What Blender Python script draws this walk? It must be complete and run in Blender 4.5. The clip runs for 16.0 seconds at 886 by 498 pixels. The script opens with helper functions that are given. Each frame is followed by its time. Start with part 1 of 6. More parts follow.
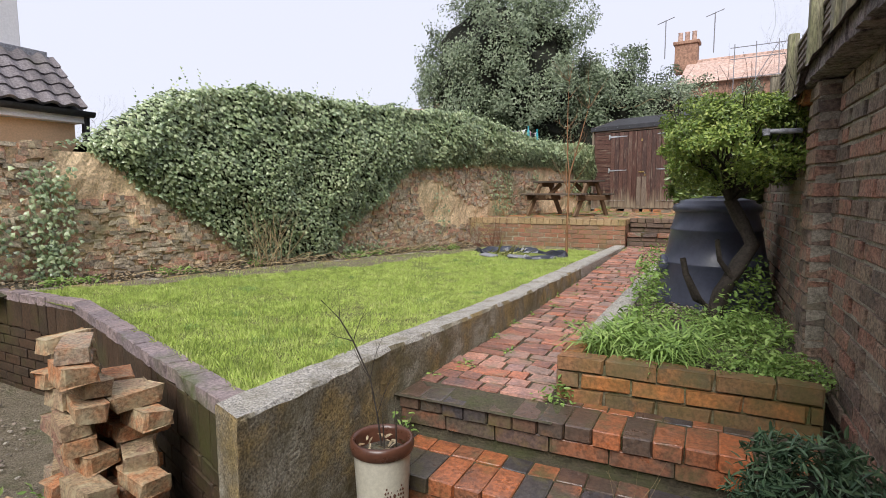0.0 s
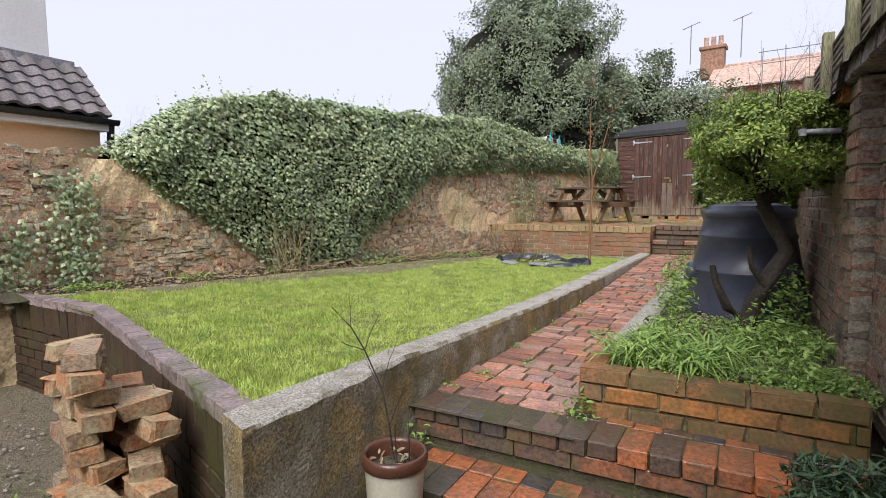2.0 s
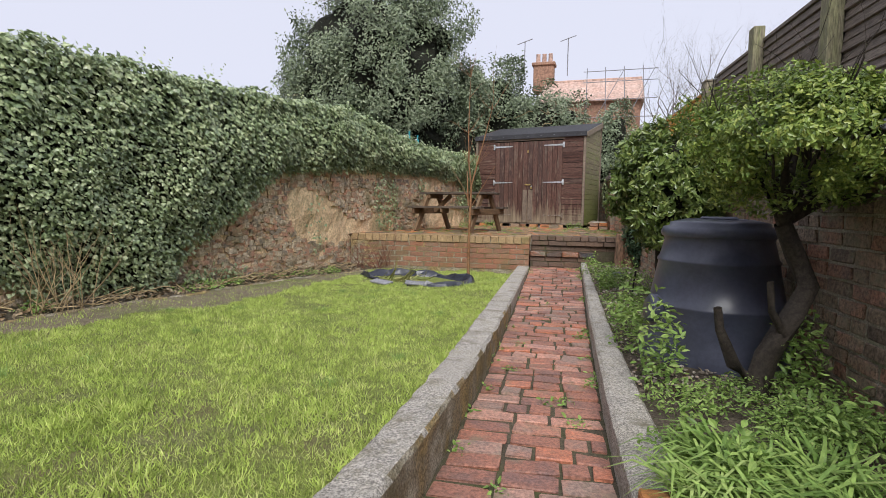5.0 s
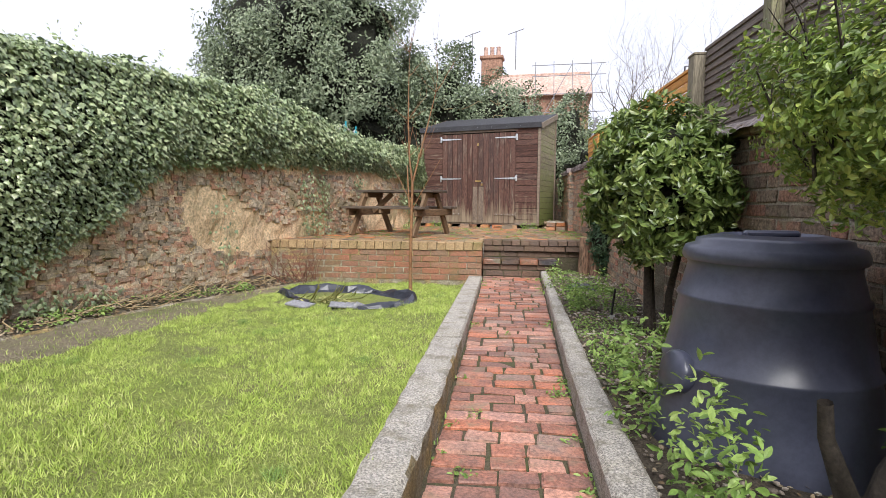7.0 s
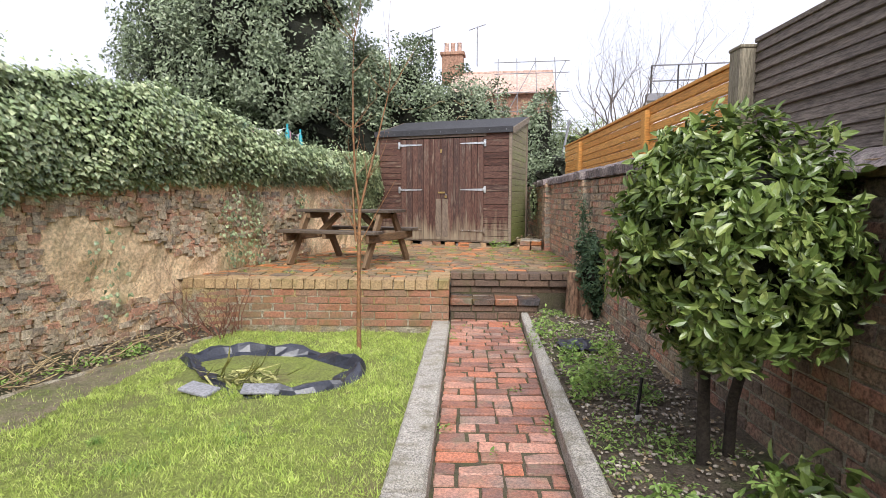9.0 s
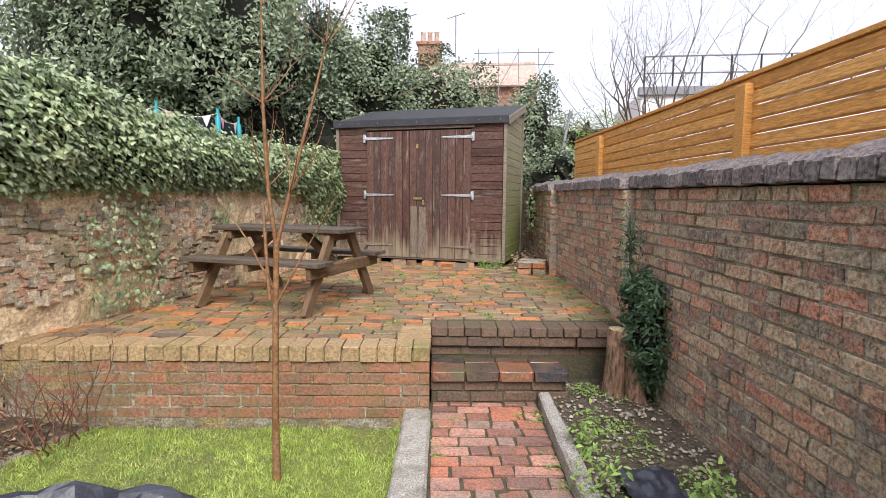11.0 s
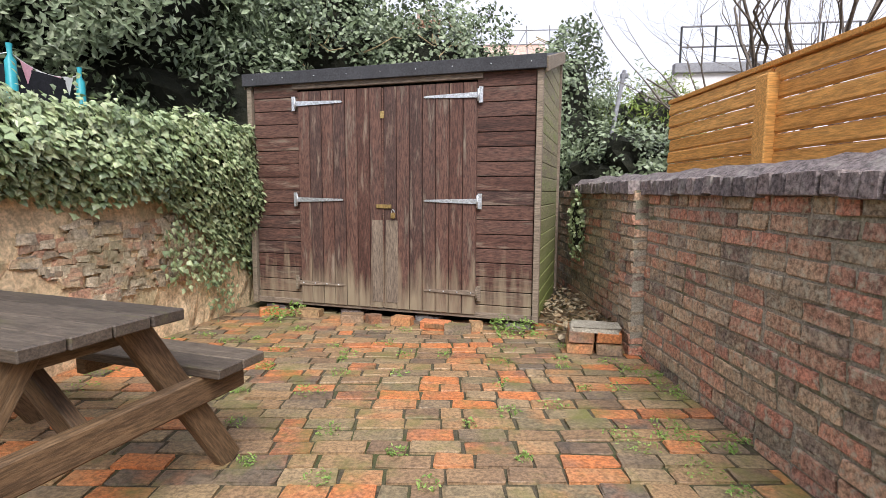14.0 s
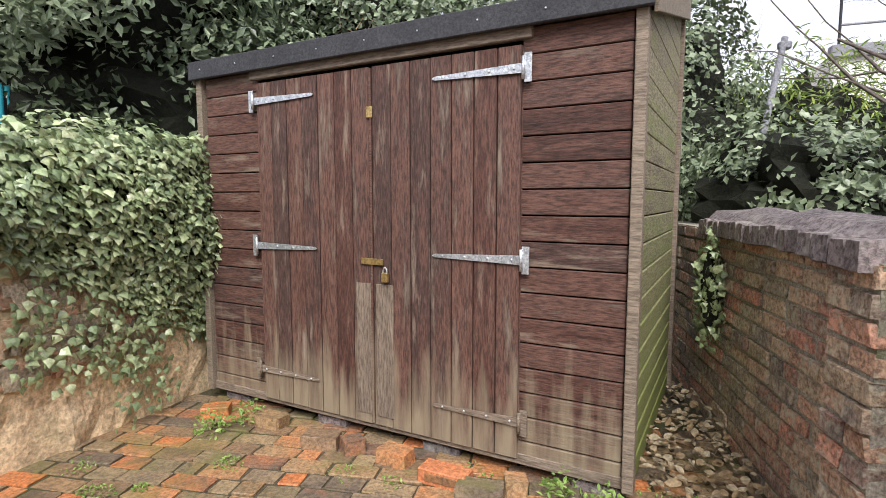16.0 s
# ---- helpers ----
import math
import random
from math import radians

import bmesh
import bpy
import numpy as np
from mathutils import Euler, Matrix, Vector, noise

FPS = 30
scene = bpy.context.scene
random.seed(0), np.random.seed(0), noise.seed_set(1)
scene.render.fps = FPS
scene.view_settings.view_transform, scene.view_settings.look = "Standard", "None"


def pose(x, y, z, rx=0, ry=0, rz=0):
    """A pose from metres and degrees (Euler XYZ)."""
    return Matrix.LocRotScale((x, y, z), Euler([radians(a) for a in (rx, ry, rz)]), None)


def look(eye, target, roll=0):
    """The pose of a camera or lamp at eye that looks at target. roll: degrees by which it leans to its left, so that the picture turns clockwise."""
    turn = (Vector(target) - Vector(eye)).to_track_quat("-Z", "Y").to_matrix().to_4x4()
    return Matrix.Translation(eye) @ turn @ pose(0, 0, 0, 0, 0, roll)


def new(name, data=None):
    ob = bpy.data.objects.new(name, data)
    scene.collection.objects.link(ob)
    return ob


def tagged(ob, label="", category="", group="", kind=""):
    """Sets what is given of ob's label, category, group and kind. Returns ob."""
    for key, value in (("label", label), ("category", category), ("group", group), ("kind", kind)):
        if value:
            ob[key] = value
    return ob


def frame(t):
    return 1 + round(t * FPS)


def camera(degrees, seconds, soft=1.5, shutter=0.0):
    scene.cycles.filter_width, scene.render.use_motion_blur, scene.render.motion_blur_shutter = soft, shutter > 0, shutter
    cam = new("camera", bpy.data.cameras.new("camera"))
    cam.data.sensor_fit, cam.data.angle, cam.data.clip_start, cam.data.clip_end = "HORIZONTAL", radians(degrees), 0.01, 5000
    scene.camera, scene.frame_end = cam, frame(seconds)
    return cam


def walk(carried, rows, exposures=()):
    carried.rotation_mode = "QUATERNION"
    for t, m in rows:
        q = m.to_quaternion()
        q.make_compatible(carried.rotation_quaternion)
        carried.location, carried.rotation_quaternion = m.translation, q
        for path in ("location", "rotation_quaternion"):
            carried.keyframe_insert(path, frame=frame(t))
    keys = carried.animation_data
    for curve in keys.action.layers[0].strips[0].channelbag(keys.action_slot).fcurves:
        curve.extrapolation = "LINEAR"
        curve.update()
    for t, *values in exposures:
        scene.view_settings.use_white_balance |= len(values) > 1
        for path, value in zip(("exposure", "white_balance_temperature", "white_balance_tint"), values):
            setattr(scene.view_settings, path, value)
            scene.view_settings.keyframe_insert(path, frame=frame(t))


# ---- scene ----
cam = camera(79.9, 16.0, soft=0.55)
PATH = [
    (0, (-0.045, 0.361, 1.918), (-0.927, 2.144, 1.711), -0.2),
    (0.5, (-0.034, 0.392, 1.911), (-0.946, 2.161, 1.712), -0.2),
    (1, (-0.032, 0.399, 1.916), (-0.958, 2.162, 1.729), -0.2),
    (1.5, (-0.032, 0.401, 1.917), (-0.971, 2.158, 1.739), -0.3),
    (2, (-0.062, 0.446, 1.9), (-1.018, 2.193, 1.723), -0.3),
    (2.5, (-0.215, 0.581, 1.864), (-1.207, 2.309, 1.689), -0.4),
    (3, (-0.346, 0.803, 1.882), (-1.383, 2.504, 1.704), -0.4),
    (3.5, (-0.472, 1.036, 1.864), (-1.53, 2.724, 1.693), -0.5),
    (4, (-0.591, 1.262, 1.881), (-1.67, 2.938, 1.717), -0.8),
    (4.5, (-0.784, 1.417, 1.908), (-1.629, 3.222, 1.738), 0.1),
    (5, (-0.907, 1.569, 1.937), (-1.295, 3.524, 1.772), 0.8),
    (5.2, (-0.937, 1.622, 1.939), (-1.23, 3.593, 1.769), 0.5),
    (7.3, (-0.983, 2.874, 2.021), (-1.159, 4.858, 1.844), 0.4),
    (7.5, (-0.99, 2.968, 2.085), (-1.139, 4.954, 1.909), 0.4),
    (8, (-1.06, 3.261, 2.213), (-1.156, 5.25, 2.034), 0.4),
    (8.5, (-1.102, 3.554, 2.305), (-1.178, 5.544, 2.122), 0.3),
    (9, (-1.068, 3.995, 2.292), (-1.128, 5.986, 2.104), 0.1),
    (9.2, (-1.074, 4.171, 2.302), (-1.122, 6.162, 2.115), 0.1),
    (11.3, (-1.138, 6.192, 2.451), (-1.104, 8.181, 2.246), 0.5),
    (11.5, (-1.118, 6.399, 2.439), (-1.085, 8.388, 2.231), 0.5),
    (12, (-1.074, 6.945, 2.451), (-1.041, 8.933, 2.239), 0.4),
    (12.5, (-1.071, 7.454, 2.47), (-1.039, 9.443, 2.257), 0.3),
    (13, (-1.028, 7.977, 2.491), (-0.999, 9.965, 2.278), 0.2),
    (13.5, (-0.986, 8.495, 2.532), (-0.957, 10.483, 2.318), 0.3),
    (14, (-0.957, 9.008, 2.524), (-0.932, 10.996, 2.308), 0.3),
    (14.5, (-0.845, 9.549, 2.505), (-0.856, 11.539, 2.307), 0.3),
    (15, (-0.754, 10.053, 2.592), (-0.781, 12.044, 2.396), 0.3),
    (15.5, (-0.684, 10.431, 2.662), (-0.746, 12.421, 2.466), 0.3),
    (16, (-0.571, 10.768, 2.702), (-0.937, 12.725, 2.517), 0.0),
]
walk(cam, [(t, look(eye, target, roll)) for t, eye, target, roll in PATH],
     exposures=[(0, 0.25), (3.5, 0.28), (4.4, 0.13), (5, 0.10), (7.5, 0.60), (16, 0.60)])

# ---- world, sun, exposure ----

world = bpy.data.worlds.new("overcast")
scene.world = world
world.use_nodes = True
wn, wl = world.node_tree.nodes, world.node_tree.links
sky = wn.new("ShaderNodeTexSky")
sky.sky_type, sky.sun_disc = "NISHITA", False
sky.sun_elevation, sky.sun_rotation = radians(42), radians(215)
cloud = wn.new("ShaderNodeMix")
cloud.data_type = "RGBA"
cloud.inputs[0].default_value = 0.93
cloud.inputs[7].default_value = (8.2, 8.4, 9.9, 1)
wl.new(sky.outputs[0], cloud.inputs[6])
wl.new(cloud.outputs[2], wn["Background"].inputs[0])
wn["Background"].inputs[1].default_value = 0.092
sun_data = bpy.data.lights.new("sun", "SUN")
sun_data.energy, sun_data.angle, sun_data.color = 3.6, radians(35), (1.0, 0.98, 0.95)
sun = new("sun", sun_data)
sun.matrix_world = look((0.6, -5.5, 11), (-1, 5, 0))

R = random.Random(7)
N = np.random.RandomState(11)


# ---- materials ----
def mat(name, cols, scale=3.0, fine=45.0, rough=0.8, bump=0.4, dist=0.004, rnd="", moss=0.0, moss_col=(0.07, 0.10, 0.02),
        stretch=(1, 1, 1), metal=0.0, spec=0.35, vary=0.45, local=False, bright=0.35, trans=0.0, moss_scale=2.2, wear=None):
    """A surface coloured by a ramp over noise (and over each piece's own random number), with fine grain, blotches of moss and bump."""
    m = bpy.data.materials.new(name)
    m.use_nodes = True
    nd, ln = m.node_tree.nodes, m.node_tree.links
    b = nd["Principled BSDF"]
    geo = nd.new("ShaderNodeNewGeometry")
    info = nd.new("ShaderNodeObjectInfo")
    src = geo.outputs["Position"]
    if local:
        tc = nd.new("ShaderNodeTexCoord")
        src = tc.outputs["Object"]
    mp = nd.new("ShaderNodeMapping")
    mp.inputs["Scale"].default_value = stretch
    ln.new(src, mp.inputs["Vector"])
    if local:
        mul = nd.new("ShaderNodeMath")
        mul.operation, mul.inputs[1].default_value = "MULTIPLY", 53.0
        ln.new(info.outputs["Random"], mul.inputs[0])
        ln.new(mul.outputs[0], mp.inputs["Location"])

    def nz(s, detail=5.0, r=0.6):
        t = nd.new("ShaderNodeTexNoise")
        t.inputs["Scale"].default_value, t.inputs["Detail"].default_value, t.inputs["Roughness"].default_value = s, detail, r
        ln.new(mp.outputs[0], t.inputs["Vector"])
        return t.outputs[0]

    def mix(fac, a, c, mode="MIX"):
        t = nd.new("ShaderNodeMix")
        t.data_type, t.blend_type = "RGBA", mode
        for sock, val in ((t.inputs[0], fac), (t.inputs[6], a), (t.inputs[7], c)):
            if isinstance(val, (int, float)):
                sock.default_value = val
            elif isinstance(val, tuple):
                sock.default_value = (*val, 1)
            else:
                ln.new(val, sock)
        return t.outputs[2]

    def span(val, lo, hi):
        t = nd.new("ShaderNodeMapRange")
        t.inputs[1].default_value, t.inputs[2].default_value = lo, hi
        ln.new(val, t.inputs[0])
        return t.outputs[0]

    big, small = nz(scale), nz(fine, 6.0, 0.7)
    fac = span(big, 0.25, 0.75)
    if rnd:
        r = info.outputs["Random"] if rnd == "piece" else geo.outputs["Random Per Island"]
        t = nd.new("ShaderNodeMix")
        t.data_type = "FLOAT"
        t.inputs[0].default_value = vary
        ln.new(r, t.inputs[2]), ln.new(fac, t.inputs[3])
        fac = t.outputs[0]
    ramp = nd.new("ShaderNodeValToRGB")
    el = ramp.color_ramp.elements
    while len(el) < len(cols):
        el.new(0.5)
    for i, c in enumerate(cols):
        el[i].position, el[i].color = i / max(1, len(cols) - 1), (*c, 1)
    ln.new(fac, ramp.inputs[0])
    grain = nd.new("ShaderNodeValToRGB")
    lo, hi = 1 - bright, 1 + bright
    grain.color_ramp.elements[0].position, grain.color_ramp.elements[0].color = 0.39, (lo, lo, lo, 1)
    grain.color_ramp.elements[1].position, grain.color_ramp.elements[1].color = 0.61, (hi, hi, hi, 1)
    ln.new(small, grain.inputs[0])
    col = mix(1.0, ramp.outputs[0], grain.outputs[0], "MULTIPLY")
    if moss:
        col = mix(span(nz(moss_scale, 8.0, 0.65), 0.62 - moss * 0.35, 0.80 - moss * 0.25), col, moss_col)
    if wear:
        z0, z1, wear_col = wear
        sep, wz, add = nd.new("ShaderNodeSeparateXYZ"), nd.new("ShaderNodeTexNoise"), nd.new("ShaderNodeMath")
        ln.new(geo.outputs["Position"], sep.inputs[0])
        wm = nd.new("ShaderNodeMapping")
        wm.inputs["Scale"].default_value = (14, 14, 1.5)
        ln.new(geo.outputs["Position"], wm.inputs["Vector"]), ln.new(wm.outputs[0], wz.inputs["Vector"])
        wz.inputs["Scale"].default_value, wz.inputs["Detail"].default_value = 1.5, 6.0
        add.operation = "MULTIPLY_ADD"
        add.inputs[1].default_value = -1.1
        ln.new(wz.outputs[0], add.inputs[0])
        ln.new(sep.outputs[2], add.inputs[2])
        col = mix(span(add.outputs[0], z1 - 0.55, z0 - 0.55), col, wear_col)
    ln.new(col, b.inputs["Base Color"])
    b.inputs["Metallic"].default_value = metal
    b.inputs["Specular IOR Level"].default_value = spec
    rr = nd.new("ShaderNodeMapRange")
    rr.inputs[3].default_value, rr.inputs[4].default_value = max(0.05, rough - 0.15), min(1.0, rough + 0.12)
    ln.new(big, rr.inputs[0]), ln.new(rr.outputs[0], b.inputs["Roughness"])
    if bump:
        bp = nd.new("ShaderNodeBump")
        bp.inputs["Strength"].default_value, bp.inputs["Distance"].default_value = bump, dist
        rough_h = nd.new("ShaderNodeMath")
        rough_h.operation, rough_h.inputs[1].default_value = "MULTIPLY_ADD", 1.6
        ln.new(nz(fine * 0.3, 3.0, 0.55), rough_h.inputs[0]), ln.new(small, rough_h.inputs[2])
        ln.new(rough_h.outputs[0], bp.inputs["Height"]), ln.new(bp.outputs[0], b.inputs["Normal"])
    if trans:
        tl, ad = nd.new("ShaderNodeBsdfTranslucent"), nd.new("ShaderNodeMixShader")
        ln.new(col, tl.inputs[0])
        ad.inputs[0].default_value = trans
        ln.new(b.outputs[0], ad.inputs[1]), ln.new(tl.outputs[0], ad.inputs[2])
        ln.new(ad.outputs[0], nd["Material Output"].inputs[0])
    return m


RED = [(0.090, 0.075, 0.079), (0.306, 0.132, 0.087), (0.180, 0.099, 0.079), (0.450, 0.166, 0.095), (0.243, 0.166, 0.135), (0.468, 0.232, 0.166), (0.144, 0.124, 0.135)]
WALLC = [(0.11, 0.092, 0.09), (0.37, 0.20, 0.14), (0.43, 0.30, 0.20), (0.49, 0.22, 0.15), (0.19, 0.155, 0.13), (0.48, 0.34, 0.225), (0.28, 0.22, 0.155), (0.13, 0.11, 0.11)]
TERR = [(0.07, 0.058, 0.05), (0.22, 0.14, 0.082), (0.30, 0.19, 0.10), (0.50, 0.17, 0.06), (0.13, 0.10, 0.075), (0.30, 0.21, 0.12), (0.17, 0.135, 0.08), (0.48, 0.22, 0.09)]
M_PATH = mat("path_brick", RED, 6, 70, 0.5, 0.6, rnd="piece", vary=0.2, moss=0.22, moss_col=(0.20, 0.17, 0.11), spec=0.5, moss_scale=7, bright=0.38)
M_TERR = mat("terrace_brick", TERR, 5, 60, 0.5, 0.5, rnd="piece", vary=0.16, moss=0.3, moss_col=(0.15, 0.15, 0.045), spec=0.5, moss_scale=3.5, bright=0.42)
M_TERR_I = mat("terrace_brick_joined", TERR, 5, 60, 0.5, 0.5, rnd="island", vary=0.16, moss=0.3, moss_col=(0.15, 0.15, 0.045), spec=0.5, moss_scale=3.5, bright=0.42)
M_WALL = mat("wall_brick", WALLC, 7, 60, 0.8, 0.9, 0.009, rnd="piece", vary=0.2, moss=0.33, moss_col=(0.50, 0.47, 0.36), moss_scale=28, bright=0.48)
M_WALL_I = mat("wall_brick_joined", WALLC, 7, 60, 0.8, 0.9, 0.009, rnd="island", vary=0.2, moss=0.33, moss_col=(0.50, 0.47, 0.36), moss_scale=28, bright=0.48)
# near stretch's brick: soot and its dimmer light both darken this colour
M_OLD_I = mat("sooty_shaded_brick_joined", [(0.070, 0.063, 0.056), (0.168, 0.119, 0.091), (0.238, 0.182, 0.133), (0.280, 0.140, 0.098), (0.126, 0.112, 0.098)], 7, 60, 0.75, 0.8, 0.008, rnd="island", vary=0.3, moss=0.25, moss_col=(0.22, 0.20, 0.14), moss_scale=8, bright=0.5)
M_COPE = mat("dark_coping", [(0.09, 0.08, 0.085), (0.17, 0.14, 0.14), (0.27, 0.22, 0.21)], 7, 50, 0.8, 0.9, 0.010, rnd="piece", moss=0.25, moss_col=(0.33, 0.31, 0.28), moss_scale=9, bright=0.55)
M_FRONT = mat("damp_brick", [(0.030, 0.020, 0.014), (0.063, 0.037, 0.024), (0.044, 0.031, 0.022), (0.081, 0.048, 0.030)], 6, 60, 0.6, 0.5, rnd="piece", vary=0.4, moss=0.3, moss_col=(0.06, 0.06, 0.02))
M_BLUE = mat("blue_brick_coping", [(0.144, 0.120, 0.128), (0.224, 0.176, 0.176), (0.288, 0.224, 0.216)], 6, 60, 0.6, 0.5, rnd="piece", vary=0.4, moss=0.2)
M_BED = mat("bed_brick", [(0.119, 0.076, 0.038), (0.255, 0.119, 0.051), (0.153, 0.093, 0.051), (0.425, 0.162, 0.051), (0.102, 0.072, 0.043), (0.221, 0.128, 0.060)], 6, 60, 0.6, 0.5, rnd="piece", vary=0.35, moss=0.45, moss_col=(0.10, 0.09, 0.03))
M_STEP = mat("step_brick", [(0.041, 0.034, 0.033), (0.115, 0.066, 0.045), (0.074, 0.057, 0.045), (0.377, 0.123, 0.049), (0.090, 0.070, 0.053), (0.049, 0.045, 0.049), (0.197, 0.107, 0.061)], 6, 60, 0.32, 0.6, rnd="piece", vary=0.22, moss=0.28, moss_col=(0.13, 0.11, 0.04), spec=0.6, moss_scale=6, bright=0.40)
M_DARKSTEP = mat("brown_step_brick", [(0.072, 0.050, 0.038), (0.137, 0.086, 0.059), (0.101, 0.069, 0.052), (0.173, 0.112, 0.070)], 6, 60, 0.6, 0.5, rnd="piece", vary=0.35, moss=0.2, moss_col=(0.10, 0.09, 0.04))
M_TFRONT = mat("terrace_front_brick", [(0.136, 0.105, 0.068), (0.260, 0.118, 0.074), (0.211, 0.136, 0.087), (0.298, 0.124, 0.074), (0.180, 0.143, 0.087)], 6, 60, 0.7, 0.4, rnd="piece", vary=0.35, moss=0.35, moss_col=(0.13, 0.12, 0.045))
M_TCOPE = mat("terrace_coping_brick", [(0.229, 0.154, 0.079), (0.334, 0.229, 0.119), (0.264, 0.180, 0.106)], 6, 60, 0.7, 0.4, rnd="piece", moss=0.2, moss_col=(0.14, 0.14, 0.04))
M_PILE = mat("salvaged_brick", [(0.101, 0.079, 0.072), (0.259, 0.144, 0.101), (0.360, 0.274, 0.166), (0.432, 0.180, 0.079), (0.288, 0.230, 0.166), (0.331, 0.158, 0.108)], 14, 80, 0.75, 0.8, 0.008, rnd="piece", vary=0.35, moss=0.3, moss_col=(0.48, 0.41, 0.26), moss_scale=12, bright=0.35)
M_MORTAR = mat("mortar", [(0.158, 0.137, 0.105), (0.341, 0.308, 0.249), (0.223, 0.197, 0.151)], 6, 90, 0.9, 0.8, 0.006, moss=0.25)
M_JOINT = mat("dirt_joint", [(0.09, 0.075, 0.05), (0.20, 0.17, 0.11), (0.14, 0.15, 0.05)], 8, 90, 0.9, 0.8, 0.008, moss=0.35)
# mossy joint dirt, darkened further to take in the shade of the crevices
M_DJOINT = mat("shaded_dirt_joint", [(0.030, 0.025, 0.017), (0.085, 0.07, 0.045), (0.05, 0.055, 0.02)], 8, 90, 0.9, 0.8, 0.008, moss=0.35, moss_col=(0.06, 0.075, 0.02))
M_CONC = mat("rough_concrete", [(0.17, 0.14, 0.09), (0.40, 0.29, 0.13), (0.26, 0.22, 0.15), (0.42, 0.38, 0.30), (0.24, 0.20, 0.13)], 4, 110, 0.85, 1.0, 0.014, moss=0.4, moss_col=(0.13, 0.105, 0.045), bright=0.50, moss_scale=3.5)
M_KERB = mat("aggregate_kerb", [(0.26, 0.24, 0.21), (0.42, 0.39, 0.35), (0.34, 0.31, 0.25)], 6, 120, 0.7, 1.0, 0.010, moss=0.3, moss_col=(0.17, 0.15, 0.09), bright=0.55, moss_scale=7)
STONEC = [(0.18, 0.14, 0.10), (0.58, 0.46, 0.30), (0.50, 0.27, 0.18), (0.34, 0.27, 0.19), (0.66, 0.55, 0.40), (0.24, 0.20, 0.155), (0.60, 0.46, 0.30)]
M_STONE = mat("rubble_stone", STONEC, 9, 60, 0.85, 0.9, 0.010, rnd="piece", vary=0.3, moss=0.25, moss_col=(0.22, 0.20, 0.10), bright=0.30)
M_STONE_I = mat("rubble_stone_joined", STONEC, 9, 60, 0.85, 0.9, 0.010, rnd="island", vary=0.3, moss=0.25, moss_col=(0.22, 0.20, 0.10), bright=0.30)
M_RENDER = mat("old_render", [(0.501, 0.351, 0.203), (0.752, 0.569, 0.355), (0.601, 0.435, 0.271), (0.803, 0.636, 0.423)], 2.6, 38, 0.9, 1.0, 0.010, moss=0.35, moss_col=(0.27, 0.24, 0.13), bright=0.32)
M_SOIL = mat("soil", [(0.056, 0.044, 0.032), (0.112, 0.088, 0.064), (0.160, 0.136, 0.096)], 9, 80, 0.95, 1.0, 0.02, moss=0.3, moss_col=(0.05, 0.075, 0.02))
M_GRAVEL = mat("gravel", [(0.13, 0.105, 0.065), (0.25, 0.21, 0.15), (0.19, 0.16, 0.11)], 12, 120, 0.95, 1.0, 0.02, moss=0.25)
M_TURF = mat("turf", [(0.119, 0.153, 0.033), (0.204, 0.243, 0.055), (0.162, 0.180, 0.055), (0.230, 0.216, 0.110)], 2.5, 60, 0.95, 1.0, 0.02, moss=0.22, moss_col=(0.17, 0.13, 0.075))
M_GRASS = mat("grass", [(0.17, 0.24, 0.055), (0.34, 0.44, 0.10), (0.51, 0.60, 0.17), (0.68, 0.66, 0.34)], 4.0, 14, 0.55, 0, rnd="island", vary=0.40, bright=0.35, trans=0.3)
M_IVY = mat("ivy_leaf", [(0.100, 0.142, 0.077), (0.236, 0.307, 0.153), (0.378, 0.448, 0.236), (0.590, 0.614, 0.378)], 1.8, 30, 0.34, 0, rnd="island", vary=0.35, spec=0.8, bright=0.3, trans=0.12)
M_HOLLY = mat("holly_leaf", [(0.05, 0.07, 0.042), (0.13, 0.17, 0.095), (0.22, 0.27, 0.16), (0.36, 0.39, 0.27)], 0.8, 20, 0.4, 0, rnd="island", vary=0.4, spec=0.5, bright=0.25, trans=0.08)
M_SHRUB = mat("shrub_leaf", [(0.05, 0.09, 0.015), (0.13, 0.20, 0.04), (0.25, 0.33, 0.07), (0.48, 0.50, 0.13)], 2.5, 30, 0.4, 0, rnd="island", vary=0.35, spec=0.5, bright=0.2, trans=0.2)
M_BAY = mat("laurel_leaf", [(0.033, 0.062, 0.016), (0.094, 0.144, 0.032), (0.180, 0.245, 0.065), (0.324, 0.360, 0.113)], 3, 30, 0.35, 0, rnd="island", vary=0.35, spec=0.55, bright=0.2, trans=0.18)
M_WEED = mat("weed_leaf", [(0.08, 0.15, 0.03), (0.18, 0.29, 0.07), (0.29, 0.41, 0.11), (0.40, 0.48, 0.18)], 2.5, 30, 0.5, 0, rnd="island", vary=0.4, bright=0.2, trans=0.25)
M_HEBE = mat("hebe_leaf", [(0.019, 0.046, 0.026), (0.058, 0.104, 0.052), (0.117, 0.169, 0.085)], 4, 30, 0.5, 0, rnd="island", vary=0.4, bright=0.2, trans=0.1)
# near-black: shade deep inside foliage and shed, put into the colour
M_CORE = mat("inner_shade_core", [(0.006, 0.008, 0.004), (0.015, 0.015, 0.007)], 9, 60, 0.95, 0.8, 0.02)
# evergreen leaf darkened so that deep shade is part of its colour
M_SHADED_LEAF = mat("shaded_leaf", [(0.018, 0.028, 0.014), (0.05, 0.07, 0.03), (0.09, 0.12, 0.055)], 1.2, 20, 0.5, 0, rnd="island", vary=0.4, bright=0.25, trans=0.05)
